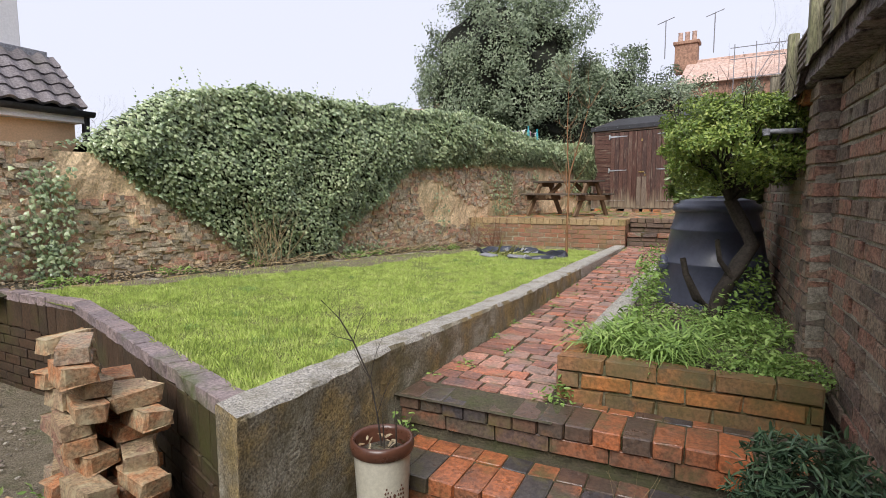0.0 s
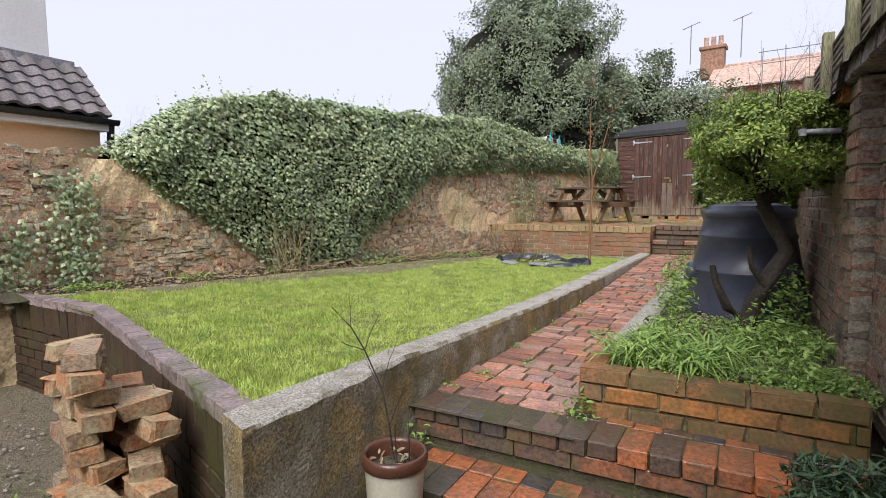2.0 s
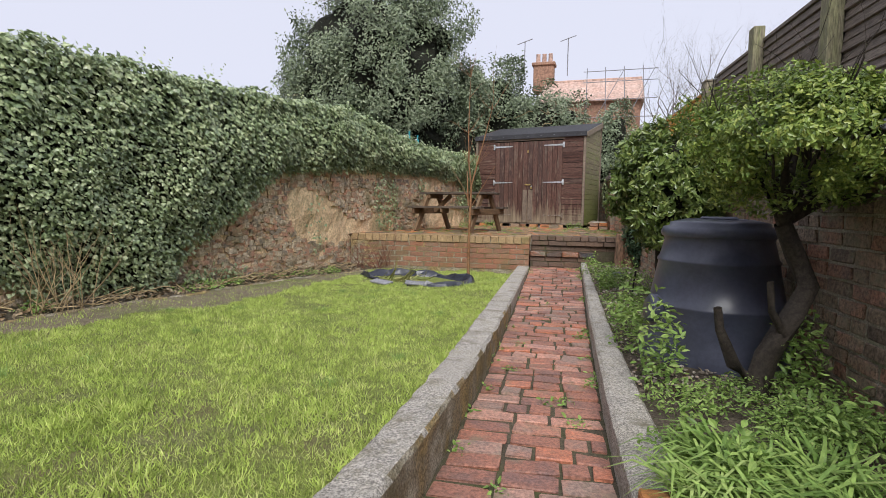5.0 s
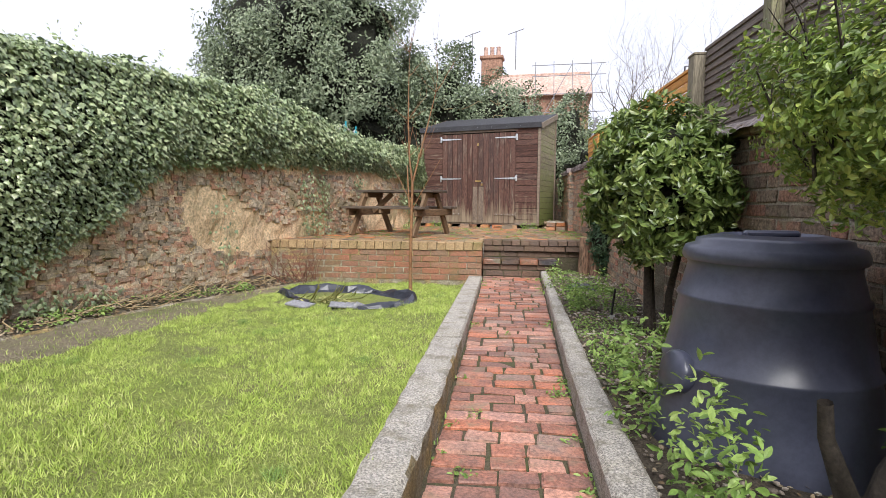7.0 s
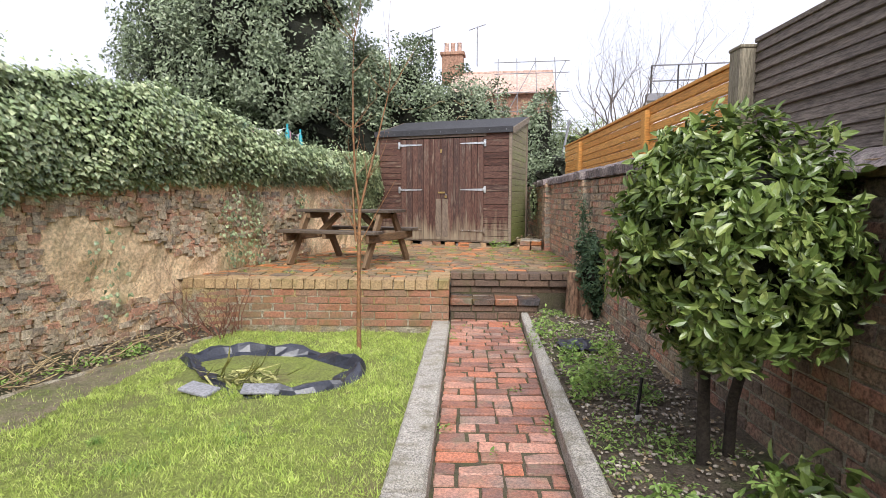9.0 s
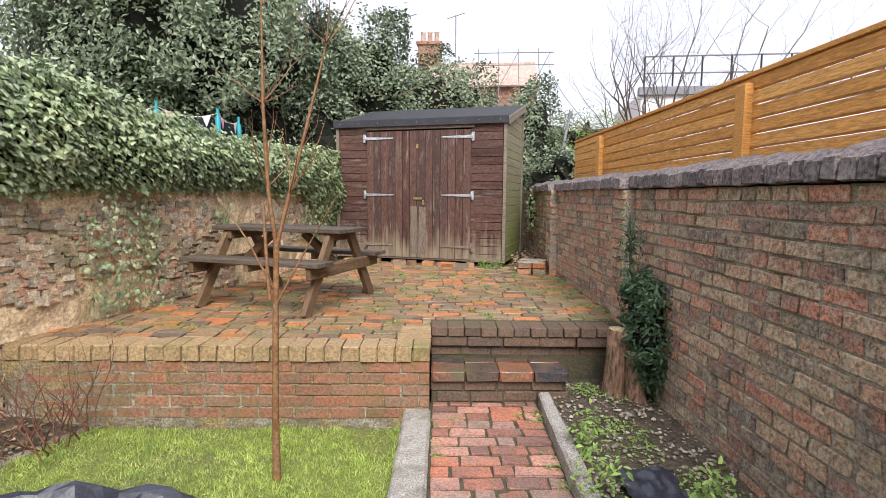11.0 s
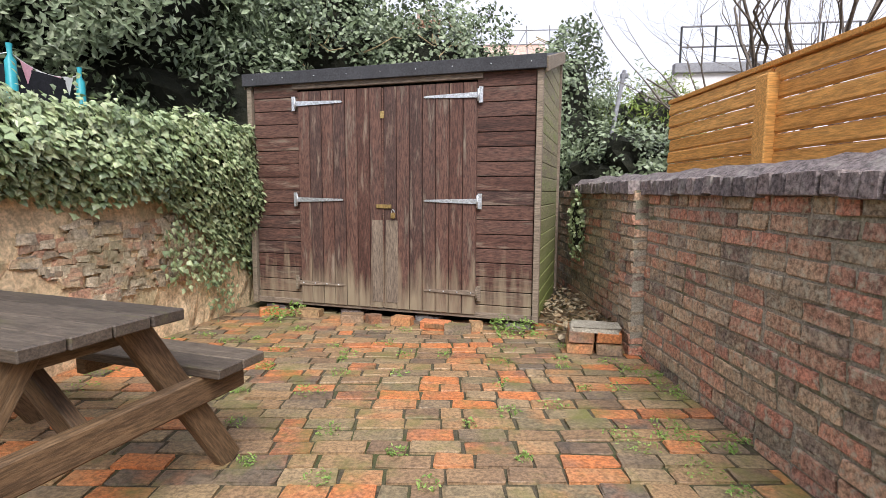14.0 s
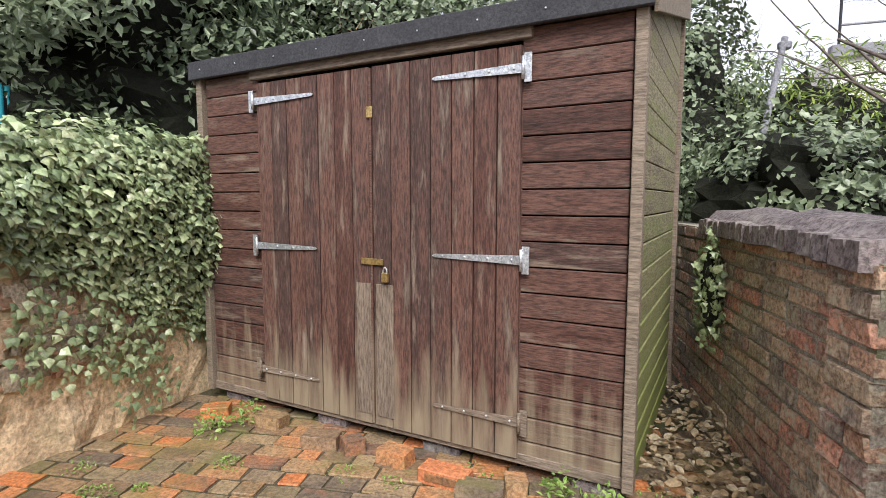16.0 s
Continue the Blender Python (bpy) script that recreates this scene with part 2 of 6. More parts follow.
M_DIRT = mat("bare_earth", [(0.12, 0.10, 0.065), (0.23, 0.19, 0.13), (0.16, 0.15, 0.075)], 6, 70, 0.95, 1.0, 0.02, moss=0.35, moss_col=(0.13, 0.16, 0.045))
M_BARK = mat("dark_bark", [(0.025, 0.02, 0.016), (0.06, 0.048, 0.038)], 8, 60, 0.8, 0.8, 0.006)
M_TWIG = mat("reddish_bark", [(0.12, 0.055, 0.025), (0.24, 0.12, 0.055), (0.18, 0.12, 0.07)], 8, 60, 0.6, 0.5, 0.003)
M_BARE = mat("bare_twig", [(0.08, 0.065, 0.055), (0.15, 0.12, 0.10)], 8, 60, 0.8, 0)
M_STRAW = mat("dry_stems", [(0.26, 0.19, 0.10), (0.38, 0.29, 0.16), (0.16, 0.11, 0.07)], 4, 40, 0.8, 0, rnd="island")
M_LITTER = mat("leaf_litter", [(0.10, 0.06, 0.03), (0.22, 0.15, 0.08), (0.33, 0.27, 0.18), (0.08, 0.05, 0.03)], 4, 40, 0.8, 0, rnd="island")
M_PEBBLE = mat("pebbles", [(0.12, 0.10, 0.08), (0.24, 0.20, 0.16), (0.42, 0.38, 0.32), (0.18, 0.11, 0.08)], 6, 50, 0.8, 0.3, rnd="island", vary=0.2)
SHEDC = [(0.029, 0.014, 0.011), (0.069, 0.031, 0.023), (0.105, 0.053, 0.040), (0.055, 0.030, 0.025), (0.127, 0.073, 0.057)]
M_SHED = mat("shed_board", SHEDC, 2.2, 16, 0.75, 0.6, 0.003, rnd="piece", vary=0.5, local=True, stretch=(1.2, 9, 9), moss=0.16, moss_col=(0.26, 0.21, 0.16), bright=0.50, wear=(1.55, 1.95, (0.24, 0.19, 0.13)))
M_SHED_S = mat("shed_side_board", [(0.120, 0.100, 0.064), (0.224, 0.192, 0.120), (0.176, 0.176, 0.088)], 2.2, 16, 0.8, 0.6, 0.003, rnd="piece", vary=0.5, local=True, stretch=(1.2, 9, 9), moss=0.3, moss_col=(0.17, 0.20, 0.06), bright=0.5, wear=(1.5, 2.7, (0.17, 0.20, 0.05)))
M_TRIM = mat("weathered_trim", [(0.112, 0.083, 0.064), (0.203, 0.158, 0.120), (0.150, 0.128, 0.090)], 2.5, 18, 0.8, 0.6, 0.003, rnd="piece", local=True, stretch=(1, 8, 8), bright=0.4)
M_FELT = mat("roofing_felt", [(0.022, 0.022, 0.026), (0.05, 0.05, 0.056)], 5, 90, 0.75, 0.5, 0.004)
M_STEEL = mat("galvanised_steel", [(0.42, 0.44, 0.47), (0.62, 0.64, 0.66)], 20, 90, 0.45, 0.15, metal=0.75, spec=0.5)
M_BRASS = mat("brass", [(0.35, 0.25, 0.10), (0.5, 0.36, 0.15)], 20, 90, 0.4, 0.1, metal=0.8)
M_TABLE = mat("weathered_table", [(0.043, 0.032, 0.025), (0.086, 0.065, 0.050), (0.144, 0.112, 0.083)], 3, 18, 0.6, 0.6, 0.003, rnd="piece", local=True, stretch=(1, 9, 9), moss=0.12, moss_col=(0.10, 0.09, 0.04), bright=0.4, spec=0.5)
M_LEG = mat("table_leg_timber", [(0.088, 0.053, 0.032), (0.164, 0.100, 0.053), (0.123, 0.088, 0.055)], 3, 18, 0.65, 0.6, 0.003, rnd="piece", local=True, stretch=(1, 9, 9), bright=0.4)
M_OAK = mat("orange_slat", [(0.46, 0.20, 0.045), (0.60, 0.29, 0.075), (0.68, 0.37, 0.12)], 3, 14, 0.7, 0.5, 0.003, rnd="piece", vary=0.45, local=True, stretch=(1, 9, 9), bright=0.3)
M_DARKF = mat("dark_slat", [(0.09, 0.072, 0.06), (0.16, 0.13, 0.11), (0.23, 0.19, 0.16)], 3, 14, 0.8, 0.5, 0.003, rnd="piece", vary=0.5, local=True, stretch=(1, 9, 9), bright=0.4)
M_POST = mat("fence_post_timber", [(0.14, 0.12, 0.08), (0.22, 0.19, 0.14), (0.17, 0.18, 0.08)], 3, 18, 0.8, 0.5, 0.003, rnd="piece", local=True, stretch=(8, 8, 1), bright=0.4)
M_BIN = mat("black_plastic", [(0.045, 0.049, 0.075), (0.09, 0.098, 0.145)], 3, 40, 0.36, 0.03, spec=0.6, bright=0.1)
M_LINER = mat("pond_liner", [(0.018, 0.020, 0.030), (0.036, 0.039, 0.054)], 5, 60, 0.35, 0.3, spec=0.5)
M_POT = mat("cream_glaze", [(0.50, 0.47, 0.38), (0.58, 0.55, 0.46)], 5, 60, 0.35, 0.08, spec=0.5, bright=0.08)
M_POTRIM = mat("brown_glaze", [(0.060, 0.024, 0.015), (0.108, 0.045, 0.027)], 8, 60, 0.3, 0.1, spec=0.5, bright=0.15)
M_PEACH = mat("peach_render", [(0.66, 0.44, 0.26), (0.72, 0.50, 0.31)], 1.5, 60, 0.9, 0.3, bright=0.08)
M_WHITE = mat("white_render", [(0.66, 0.64, 0.64), (0.74, 0.72, 0.72)], 1.5, 60, 0.9, 0.2, bright=0.06)
M_TILE = mat("concrete_tile", [(0.102, 0.090, 0.093), (0.168, 0.147, 0.150), (0.228, 0.204, 0.213)], 3, 60, 0.8, 0.5, rnd="piece", moss=0.12, moss_col=(0.16, 0.15, 0.12))
M_LEAD = mat("lead_flashing", [(0.17, 0.17, 0.19), (0.26, 0.26, 0.28)], 4, 60, 0.7, 0.4)
M_GUTTER = mat("black_gutter", [(0.016, 0.016, 0.018), (0.03, 0.03, 0.033)], 4, 40, 0.4, 0.05)
M_FARBRICK = mat("far_brick", [(0.22, 0.12, 0.085), (0.32, 0.19, 0.13)], 3, 9, 0.9, 0.2)
# pinkish tile colour, paled to take in the sky haze
M_FARROOF = mat("far_roof_tile", [(0.414, 0.263, 0.208), (0.504, 0.375, 0.320)], 1.5, 7, 0.9, 0.2)
M_FARSLATE = mat("far_slate", [(0.17, 0.15, 0.15), (0.26, 0.22, 0.21)], 1.5, 7, 0.9, 0.2)
M_TEAL = mat("teal_plastic", [(0.02, 0.24, 0.29), (0.03, 0.32, 0.36)], 4, 40, 0.4, 0.05, bright=0.08)
M_NET = mat("black_net", [(0.012, 0.012, 0.016), (0.02, 0.02, 0.025)], 4, 40, 0.8, 0.2)
M_PINK = mat("bunting_pink", [(0.7, 0.35, 0.42), (0.75, 0.42, 0.5)], 4, 40, 0.8, 0, bright=0.08)
M_TAG = mat("white_plastic", [(0.75, 0.75, 0.73), (0.8, 0.8, 0.78)], 4, 40, 0.4, 0, bright=0.05)
M_GLASS = mat("dark_window_glass", [(0.05, 0.06, 0.07), (0.08, 0.09, 0.10)], 1, 9, 0.12, 0, spec=0.6, bright=0.05)


# ---- mesh helpers ----
def arrays(name, v, f, smooth=False):
    """A mesh from an array of points and an array of equal-sided faces."""
    v, f = np.asarray(v, np.float32), np.asarray(f, np.int32)
    me = bpy.data.meshes.new(name)
    k = f.shape[1]
    me.vertices.add(len(v)), me.loops.add(f.size), me.polygons.add(len(f))
    me.vertices.foreach_set("co", v.ravel())
    me.loops.foreach_set("vertex_index", f.ravel())
    me.polygons.foreach_set("loop_start", np.arange(0, f.size, k, dtype=np.int32))
    me.polygons.foreach_set("use_smooth", np.full(len(f), smooth))
    me.update(calc_edges=True)
    return me


def part(name, shape, material, parent=None, label="", m=None, smooth=False):
    """Links a bmesh or a mesh as one object, under a thing or a part."""
    if isinstance(shape, bmesh.types.BMesh):
        me = bpy.data.meshes.new(name)
        bmesh.ops.recalc_face_normals(shape, faces=shape.faces)
        shape.to_mesh(me)
        shape.free()
    else:
        me = shape
    if smooth:
        me.polygons.foreach_set("use_smooth", np.full(len(me.polygons), True))
    if not me.materials:
        me.materials.append(material)
    ob = new(name, me)
    if parent:
        ob.parent = parent
    if m is not None:
        ob.matrix_basis = m
    return tagged(ob, label)


def thing(name, label, category, m=None, group="", kind=""):
    ob = new(name)
    ob.empty_display_size = 0.1
    if m is not None:
        ob.matrix_basis = m
    return tagged(ob, label, category, group, kind)


def box(bm, c, s, bevel=0.004, m=None):
    """A bevelled box of size s round the middle c."""
    t = bmesh.ops.create_cube(bm, size=1.0, matrix=(m or Matrix()) @ Matrix.Translation(c) @ Matrix.Diagonal((*s, 1)))
    if bevel:
        es = {e for v in t["verts"] for e in v.link_edges}
        bmesh.ops.bevel(bm, geom=list(es), offset=bevel, segments=1, affect="EDGES", clamp_overlap=True)
    return bm


def boxed(c, s, bevel=0.004, m=None):
    return box(bmesh.new(), c, s, bevel, m)


def brick_mesh(seed, rag):
    """A brick of unit size with worn, uneven edges."""
    r = random.Random(seed)
    bm = bmesh.new()
    bmesh.ops.create_cube(bm, size=1.0)
    bmesh.ops.bevel(bm, geom=list(bm.edges), offset=0.05, segments=1, affect="EDGES")
    for v in bm.verts:
        v.co += Vector((r.uniform(-rag, rag) * 0.5, r.uniform(-rag, rag), r.uniform(-rag, rag)))
    me = bpy.data.meshes.new("brick")
    bm.to_mesh(me)
    bm.free()
    return me


SHAPES = {}


def brick_shape(material, rag=0.035, kinds=5):
    key = (material.name, rag)
    if key not in SHAPES:
        SHAPES[key] = [brick_mesh(i, rag) for i in range(kinds)]
        for me in SHAPES[key]:
            me.materials.append(material)
    return R.choice(SHAPES[key])


def piece(name, material, parent, c, s, rot=(0, 0, 0), rag=0.035):
    ob = new(name, brick_shape(material, rag))
    ob.parent = parent
    ob.matrix_basis = pose(*c, *rot) @ Matrix.Diagonal((*s, 1))
    return ob


def joined(name, spots, material, parent, rag=0.035):
    """Many bricks, given as (centre, size, turn about z), in one mesh."""
    base = [brick_mesh(i, rag) for i in range(5)]
    pts = [np.array([v.co[:] for v in me.vertices]) for me in base]
    polys = []
    for me in base:
        me.calc_loop_triangles()
        polys.append(np.array([t.vertices[:] for t in me.loop_triangles]))
    vs, fs, n = [], [], 0
    for c, s, a in spots:
        k = R.randrange(5)
        ca, sa = math.cos(radians(a)), math.sin(radians(a))
        p = pts[k] * np.array(s)
        p = np.c_[p[:, 0] * ca - p[:, 1] * sa, p[:, 0] * sa + p[:, 1] * ca, p[:, 2]] + np.array(c)
        vs.append(p), fs.append(polys[k] + n)
        n += len(p)
    for me in base:
        bpy.data.meshes.remove(me)
    ob = part(name, arrays(name, np.concatenate(vs), np.concatenate(fs)), material, parent)
    return tagged(ob, kind="stuff")


def unit(a):
    return a / np.maximum(1e-9, np.linalg.norm(a, axis=-1, keepdims=True))


LEAF = {
    "ivy": (np.array([(0, 0, 0), (-0.55, 0.25, -0.06), (-0.32, 0.6, -0.03), (0, 1.1, -0.12), (0.32, 0.6, -0.03), (0.55, 0.25, -0.06), (0, 0.5, 0.05)]),
            np.array([(0, 6, 1), (1, 6, 2), (2, 6, 3), (3, 6, 4), (4, 6, 5), (5, 6, 0)])),
    "oval": (np.array([(0, 0, 0), (-0.16, 0.22, 0.03), (-0.22, 0.5, 0.05), (-0.13, 0.8, 0.0), (0, 1, -0.1), (0.13, 0.8, 0.0), (0.22, 0.5, 0.05), (0.16, 0.22, 0.03), (0, 0.5, -0.03)]),
             np.array([(0, 8, 1), (1, 8, 2), (2, 8, 3), (3, 8, 4), (4, 8, 5), (5, 8, 6), (6, 8, 7), (7, 8, 0)])),
    "far": (np.array([(0, 0, 0), (-0.24, 0.45, 0.05), (0, 1, -0.1), (0.24, 0.45, 0.05), (0, 0.5, -0.03)]),
             np.array([(0, 4, 1), (1, 4, 2), (2, 4, 3), (3, 4, 0)])),
    "blade": (np.array([(-0.05, 0, 0), (0.05, 0, 0), (0.04, 0.55, 0.05), (-0.04, 0.55, 0.05), (0, 1, 0.28)]),
              np.array([(0, 1, 2), (0, 2, 3), (3, 2, 4)])),
    "arch": (np.array([(-0.03, 0, 0), (0.03, 0, 0), (0.03, 0.22, 0.42), (-0.03, 0.22, 0.42), (0.025, 0.6, 0.55), (-0.025, 0.6, 0.55), (0, 1.0, 0.34)]),
             np.array([(0, 1, 2), (0, 2, 3), (3, 2, 4), (3, 4, 5), (5, 4, 6)])),
    "tri": (np.array([(-0.045, 0, 0), (0.045, 0, 0), (0, 1, 0.22)]), np.array([(0, 1, 2)])),
}


def leaves(name, pos, nrm, tip, size, kind="oval", wide=1.0):
    """One mesh of many leaves: where they sit, the way they face and the way they point."""
    shape, faces = LEAF[kind]
    n = unit(np.asarray(nrm, float))
    t = np.asarray(tip, float)
    t = unit(t - n * (t * n).sum(-1, keepdims=True))
    s = np.cross(t, n)
    size = np.asarray(size, float).reshape(-1, 1, 1)
    sh = shape * np.array((wide, 1, 1))
    v = np.asarray(pos)[:, None, :] + size * (sh[None, :, 0:1] * s[:, None, :] + sh[None, :, 1:2] * t[:, None, :] + sh[None, :, 2:3] * n[:, None, :])
    f = faces[None] + (np.arange(len(v)) * len(shape))[:, None, None]
    return arrays(name, v.reshape(-1, 3), f.reshape(-1, 3))


def lumps(p, scale, seed=0.0):
    """Smooth noise from -1 to 1 at each of the points p."""
    return np.array([noise.fractal(Vector((q[0] * scale + seed, q[1] * scale, q[2] * scale)), 0.9, 2.0, 3) for q in p])


def tubes(name, runs, sides=5):
    """Tapered stems in one mesh: each a list of (point, radius)."""
    vs, fs, n = [], [], 0
    ring = [(math.cos(2 * math.pi * i / sides), math.sin(2 * math.pi * i / sides)) for i in range(sides)]
    for run in runs:
        for i, (p, r) in enumerate(run):
            p = Vector(p)
            d = (Vector(run[min(i + 1, len(run) - 1)][0]) - Vector(run[max(i - 1, 0)][0])).normalized()
            a = d.orthogonal().normalized() if abs(d.z) < 0.9 else Vector((1, 0, 0)) - d * d.x
            a.normalize()
            b = d.cross(a)
            vs += [p + r * (c * a + s * b) for c, s in ring]
            if i:
                for j in range(sides):
                    k = (j + 1) % sides
                    fs.append((n + (i - 1) * sides + j, n + (i - 1) * sides + k, n + i * sides + k, n + i * sides + j))
        n += len(run) * sides
    return arrays(name, vs, fs, True)


def grow(p, d, length, r, depth, rnd, out, bend=0.25, split=3, up=0.15, steps=4):
    """Branches of a tree as runs of points with radii."""
    run = [(Vector(p), r)]
    q, d = Vector(p), Vector(d).normalized()
    for i in range(steps):
        d = (d + Vector((rnd.uniform(-bend, bend), rnd.uniform(-bend, bend), rnd.uniform(-bend, bend) + up * 0.3))).normalized()
        q = q + d * (length / steps)
        run.append((q.copy(), r * (1 - 0.6 * (i + 1) / steps)))
        if depth and i >= 1:
            for _ in range(1 if i < steps - 1 else split - 1):
                e = (d + Vector((rnd.uniform(-1, 1), rnd.uniform(-1, 1), rnd.uniform(-0.5, 1) + up)) * 0.75).normalized()
                grow(q, e, length * rnd.uniform(0.5, 0.75), run[-1][1] * 0.7, depth - 1, rnd, out, bend, split, up, steps)
    out.append(run)


def spin(name, profile, sides=40):
    """A turned shape from (radius, height) pairs."""
    vs = [(r * math.cos(2 * math.pi * j / sides), r * math.sin(2 * math.pi * j / sides), z) for r, z in profile for j in range(sides)]
    fs = [(i * sides + j, i * sides + (j + 1) % sides, (i + 1) * sides + (j + 1) % sides, (i + 1) * sides + j)
          for i in range(len(profile) - 1) for j in range(sides)]
    return arrays(name, vs, fs, True)


def sheet(name, xs, ys, height, rows=None):
    """A ground sheet: rows of points from left(y) to right(y), with a height."""
    nx, ny = xs, len(ys)
    vs = []
    for y in ys:
        a, b = rows(y)
        for i in range(nx):
            x = a + (b - a) * i / (nx - 1)
            vs.append((x, y, height(x, y)))
    fs = [(j * nx + i, j * nx + i + 1, (j + 1) * nx + i + 1, (j + 1) * nx + i) for j in range(ny - 1) for i in range(nx - 1)]
    return arrays(name, vs, fs, True)


def lerp(x, pts):
    return float(np.interp(x, [p[0] for p in pts], [p[1] for p in pts]))


# ---- plan: lines of the garden as functions of y ----
LOW, TERRACE = 0.45, 1.49
WALL_LINE = [(-6.0, -5.6), (1.5, -5.25), (3.2, -5.1), (5.0, -4.75), (7.6, -4.28), (9.2, -3.86), (10.3, -3.55), (11.2, -3.25), (12.2, -2.97), (13.0, -2.80), (15.5, -2.3)]


def left_wall(y):
    return lerp(y, WALL_LINE)


def kerb_face(y):
    return lerp(y, [(1.5, -1.335), (2.4, -1.35), (3.3, -1.28), (4.2, -1.235), (6.0, -1.195), (9.1, -1.155)])


def kerb_back(y):
    return kerb_face(y) - lerp(y, [(1.5, 0.20), (2.2, 0.165), (3.0, 0.16), (6.0, 0.18), (9.1, 0.17)])


def kerb_top(y):
    return 1.21 - 0.0155 * (y - 1.5)


def path_z(y):
    return 0.965 + 0.0145 * (y - 2.47)


def right_kerb(y):
    return lerp(y, [(2.9, -0.65), (3.8, -0.64), (5.5, -0.59), (7.9, -0.49), (9.3, -0.44)])


def right_kerb_out(y):
    return right_kerb(y) + lerp(y, [(3.0, 0.17), (5.0, 0.13), (8.0, 0.09), (9.3, 0.08)])


def lawn_edge(y):
    return lerp(y, [(2.4, -4.80), (5.0, -4.33), (7.3, -3.89), (9.15, -3.26)])


def front_y(x):
    return lerp(x, [(-5.3, 2.46), (-3.92, 2.44), (-1.335, 1.53)])


def lawn_z(x, y):
    return kerb_top(y) - 0.025 - 0.012 * (y - 1.5) + 0.015 * noise.noise(Vector((x * 1.3, y * 1.3, 0)))


def bed_z(x, y):
    return 1.10 + 0.035 * noise.noise(Vector((x * 3, y * 3, 5)))


def steps_of(a, b, n):
    return [a + (b - a) * i / n for i in range(n + 1)]


# ---- ground ----
bm = bmesh.new()
bmesh.ops.create_grid(bm, x_segments=40, y_segments=40, size=150)
for v in bm.verts:
    v.co += Vector((0, 20, LOW - 0.02))
tagged(part("ground", bm, M_GRAVEL), "pale brown gravel and earth yard with weeds", "ground", kind="structure")

lawn = part("lawn", sheet("lawn", 40, steps_of(1.62, 9.12, 60), lawn_z,
            lambda y: (lawn_edge(y) if y > 2.50 else min(kerb_back(y), -1.42 - (y - 1.62) * 2.896 if y < 2.44 else -3.9 - (y - 2.44) * 15), kerb_back(y) + 0.01)), M_TURF)
tagged(lawn, "bright green rough mown lawn behind a low kerb", "lawn", kind="structure")

def bare_width(y):
    """How far the worn earth reaches into the lawn from its edging."""
    return max(0.03, lerp(y, [(2.6, 0.05), (3.6, 0.25), (5.0, 0.50), (6.5, 0.62), (7.6, 0.35), (8.6, 0.05)]) + 0.22 * noise.noise(Vector((y * 1.9, 4, 1))) + 0.08 * noise.noise(Vector((y * 7, 2, 1))))


tagged(part("bare_earth", sheet("bare_earth", 10, steps_of(2.7, 8.6, 90), lambda x, y: lawn_z(x, y) + 0.007 + 0.008 * noise.noise(Vector((x * 9, y * 9, 3))) - 0.03 * max(0, (x - lawn_edge(y)) / bare_width(y) - 0.8),
            lambda y: (lawn_edge(y) - 0.005, lawn_edge(y) + bare_width(y))), M_DIRT), "worn bare earth strip along the lawn's edging", "bare earth", kind="structure")
left_bed = part("flower_bed", sheet("left_bed", 8, steps_of(2.3, 9.2, 60), lambda x, y: lawn_z(x, y) + 0.0 + 0.12 * max(0, (lawn_edge(y) - x)) + 0.03 * noise.noise(Vector((x * 4, y * 4, 2))),
                lambda y: (left_wall(y) - 0.02, lawn_edge(y) - 0.02)), M_SOIL)
tagged(left_bed, "narrow bare earth bed along the old stone wall", "flower bed", kind="structure")
right_bed = part("flower_bed", sheet("right_bed", 14, steps_of(2.80, 9.75, 90), bed_z, lambda y: (right_kerb_out(y) - 0.03 if y > 3 else -0.62, 0.42)), M_SOIL)
tagged(right_bed, "planted earth bed beside the brick wall", "flower bed", kind="structure")

bm = bmesh.new()
prev = None
for y in steps_of(2.45, 9.32, 24):
    row = [bm.verts.new((x, y, path_z(y) - 0.002)) for x in (kerb_face(y) - 0.02, right_kerb(y) + 0.02 if y > 2.8 else -0.58)]
    if prev:
        bm.faces.new((prev[0], prev[1], row[1], row[0]))
    prev = row
path = tagged(part("path", bm, M_DJOINT), "worn red and blue brick garden path with mossy joints", "path", kind="structure")

bm = bmesh.new()
vs = [bm.verts.new((x, y, TERRACE - 0.002)) for x, y in ((-3.9, 9.14), (-1.17, 9.14), (-1.17, 9.70), (0.36, 9.66), (0.40, 15.2), (-3.2, 15.2))]
bm.faces.new(vs)
terrace = tagged(part("terrace", bm, M_DJOINT), "raised terrace paved with mossy orange and brown bricks", "terrace", kind="structure")


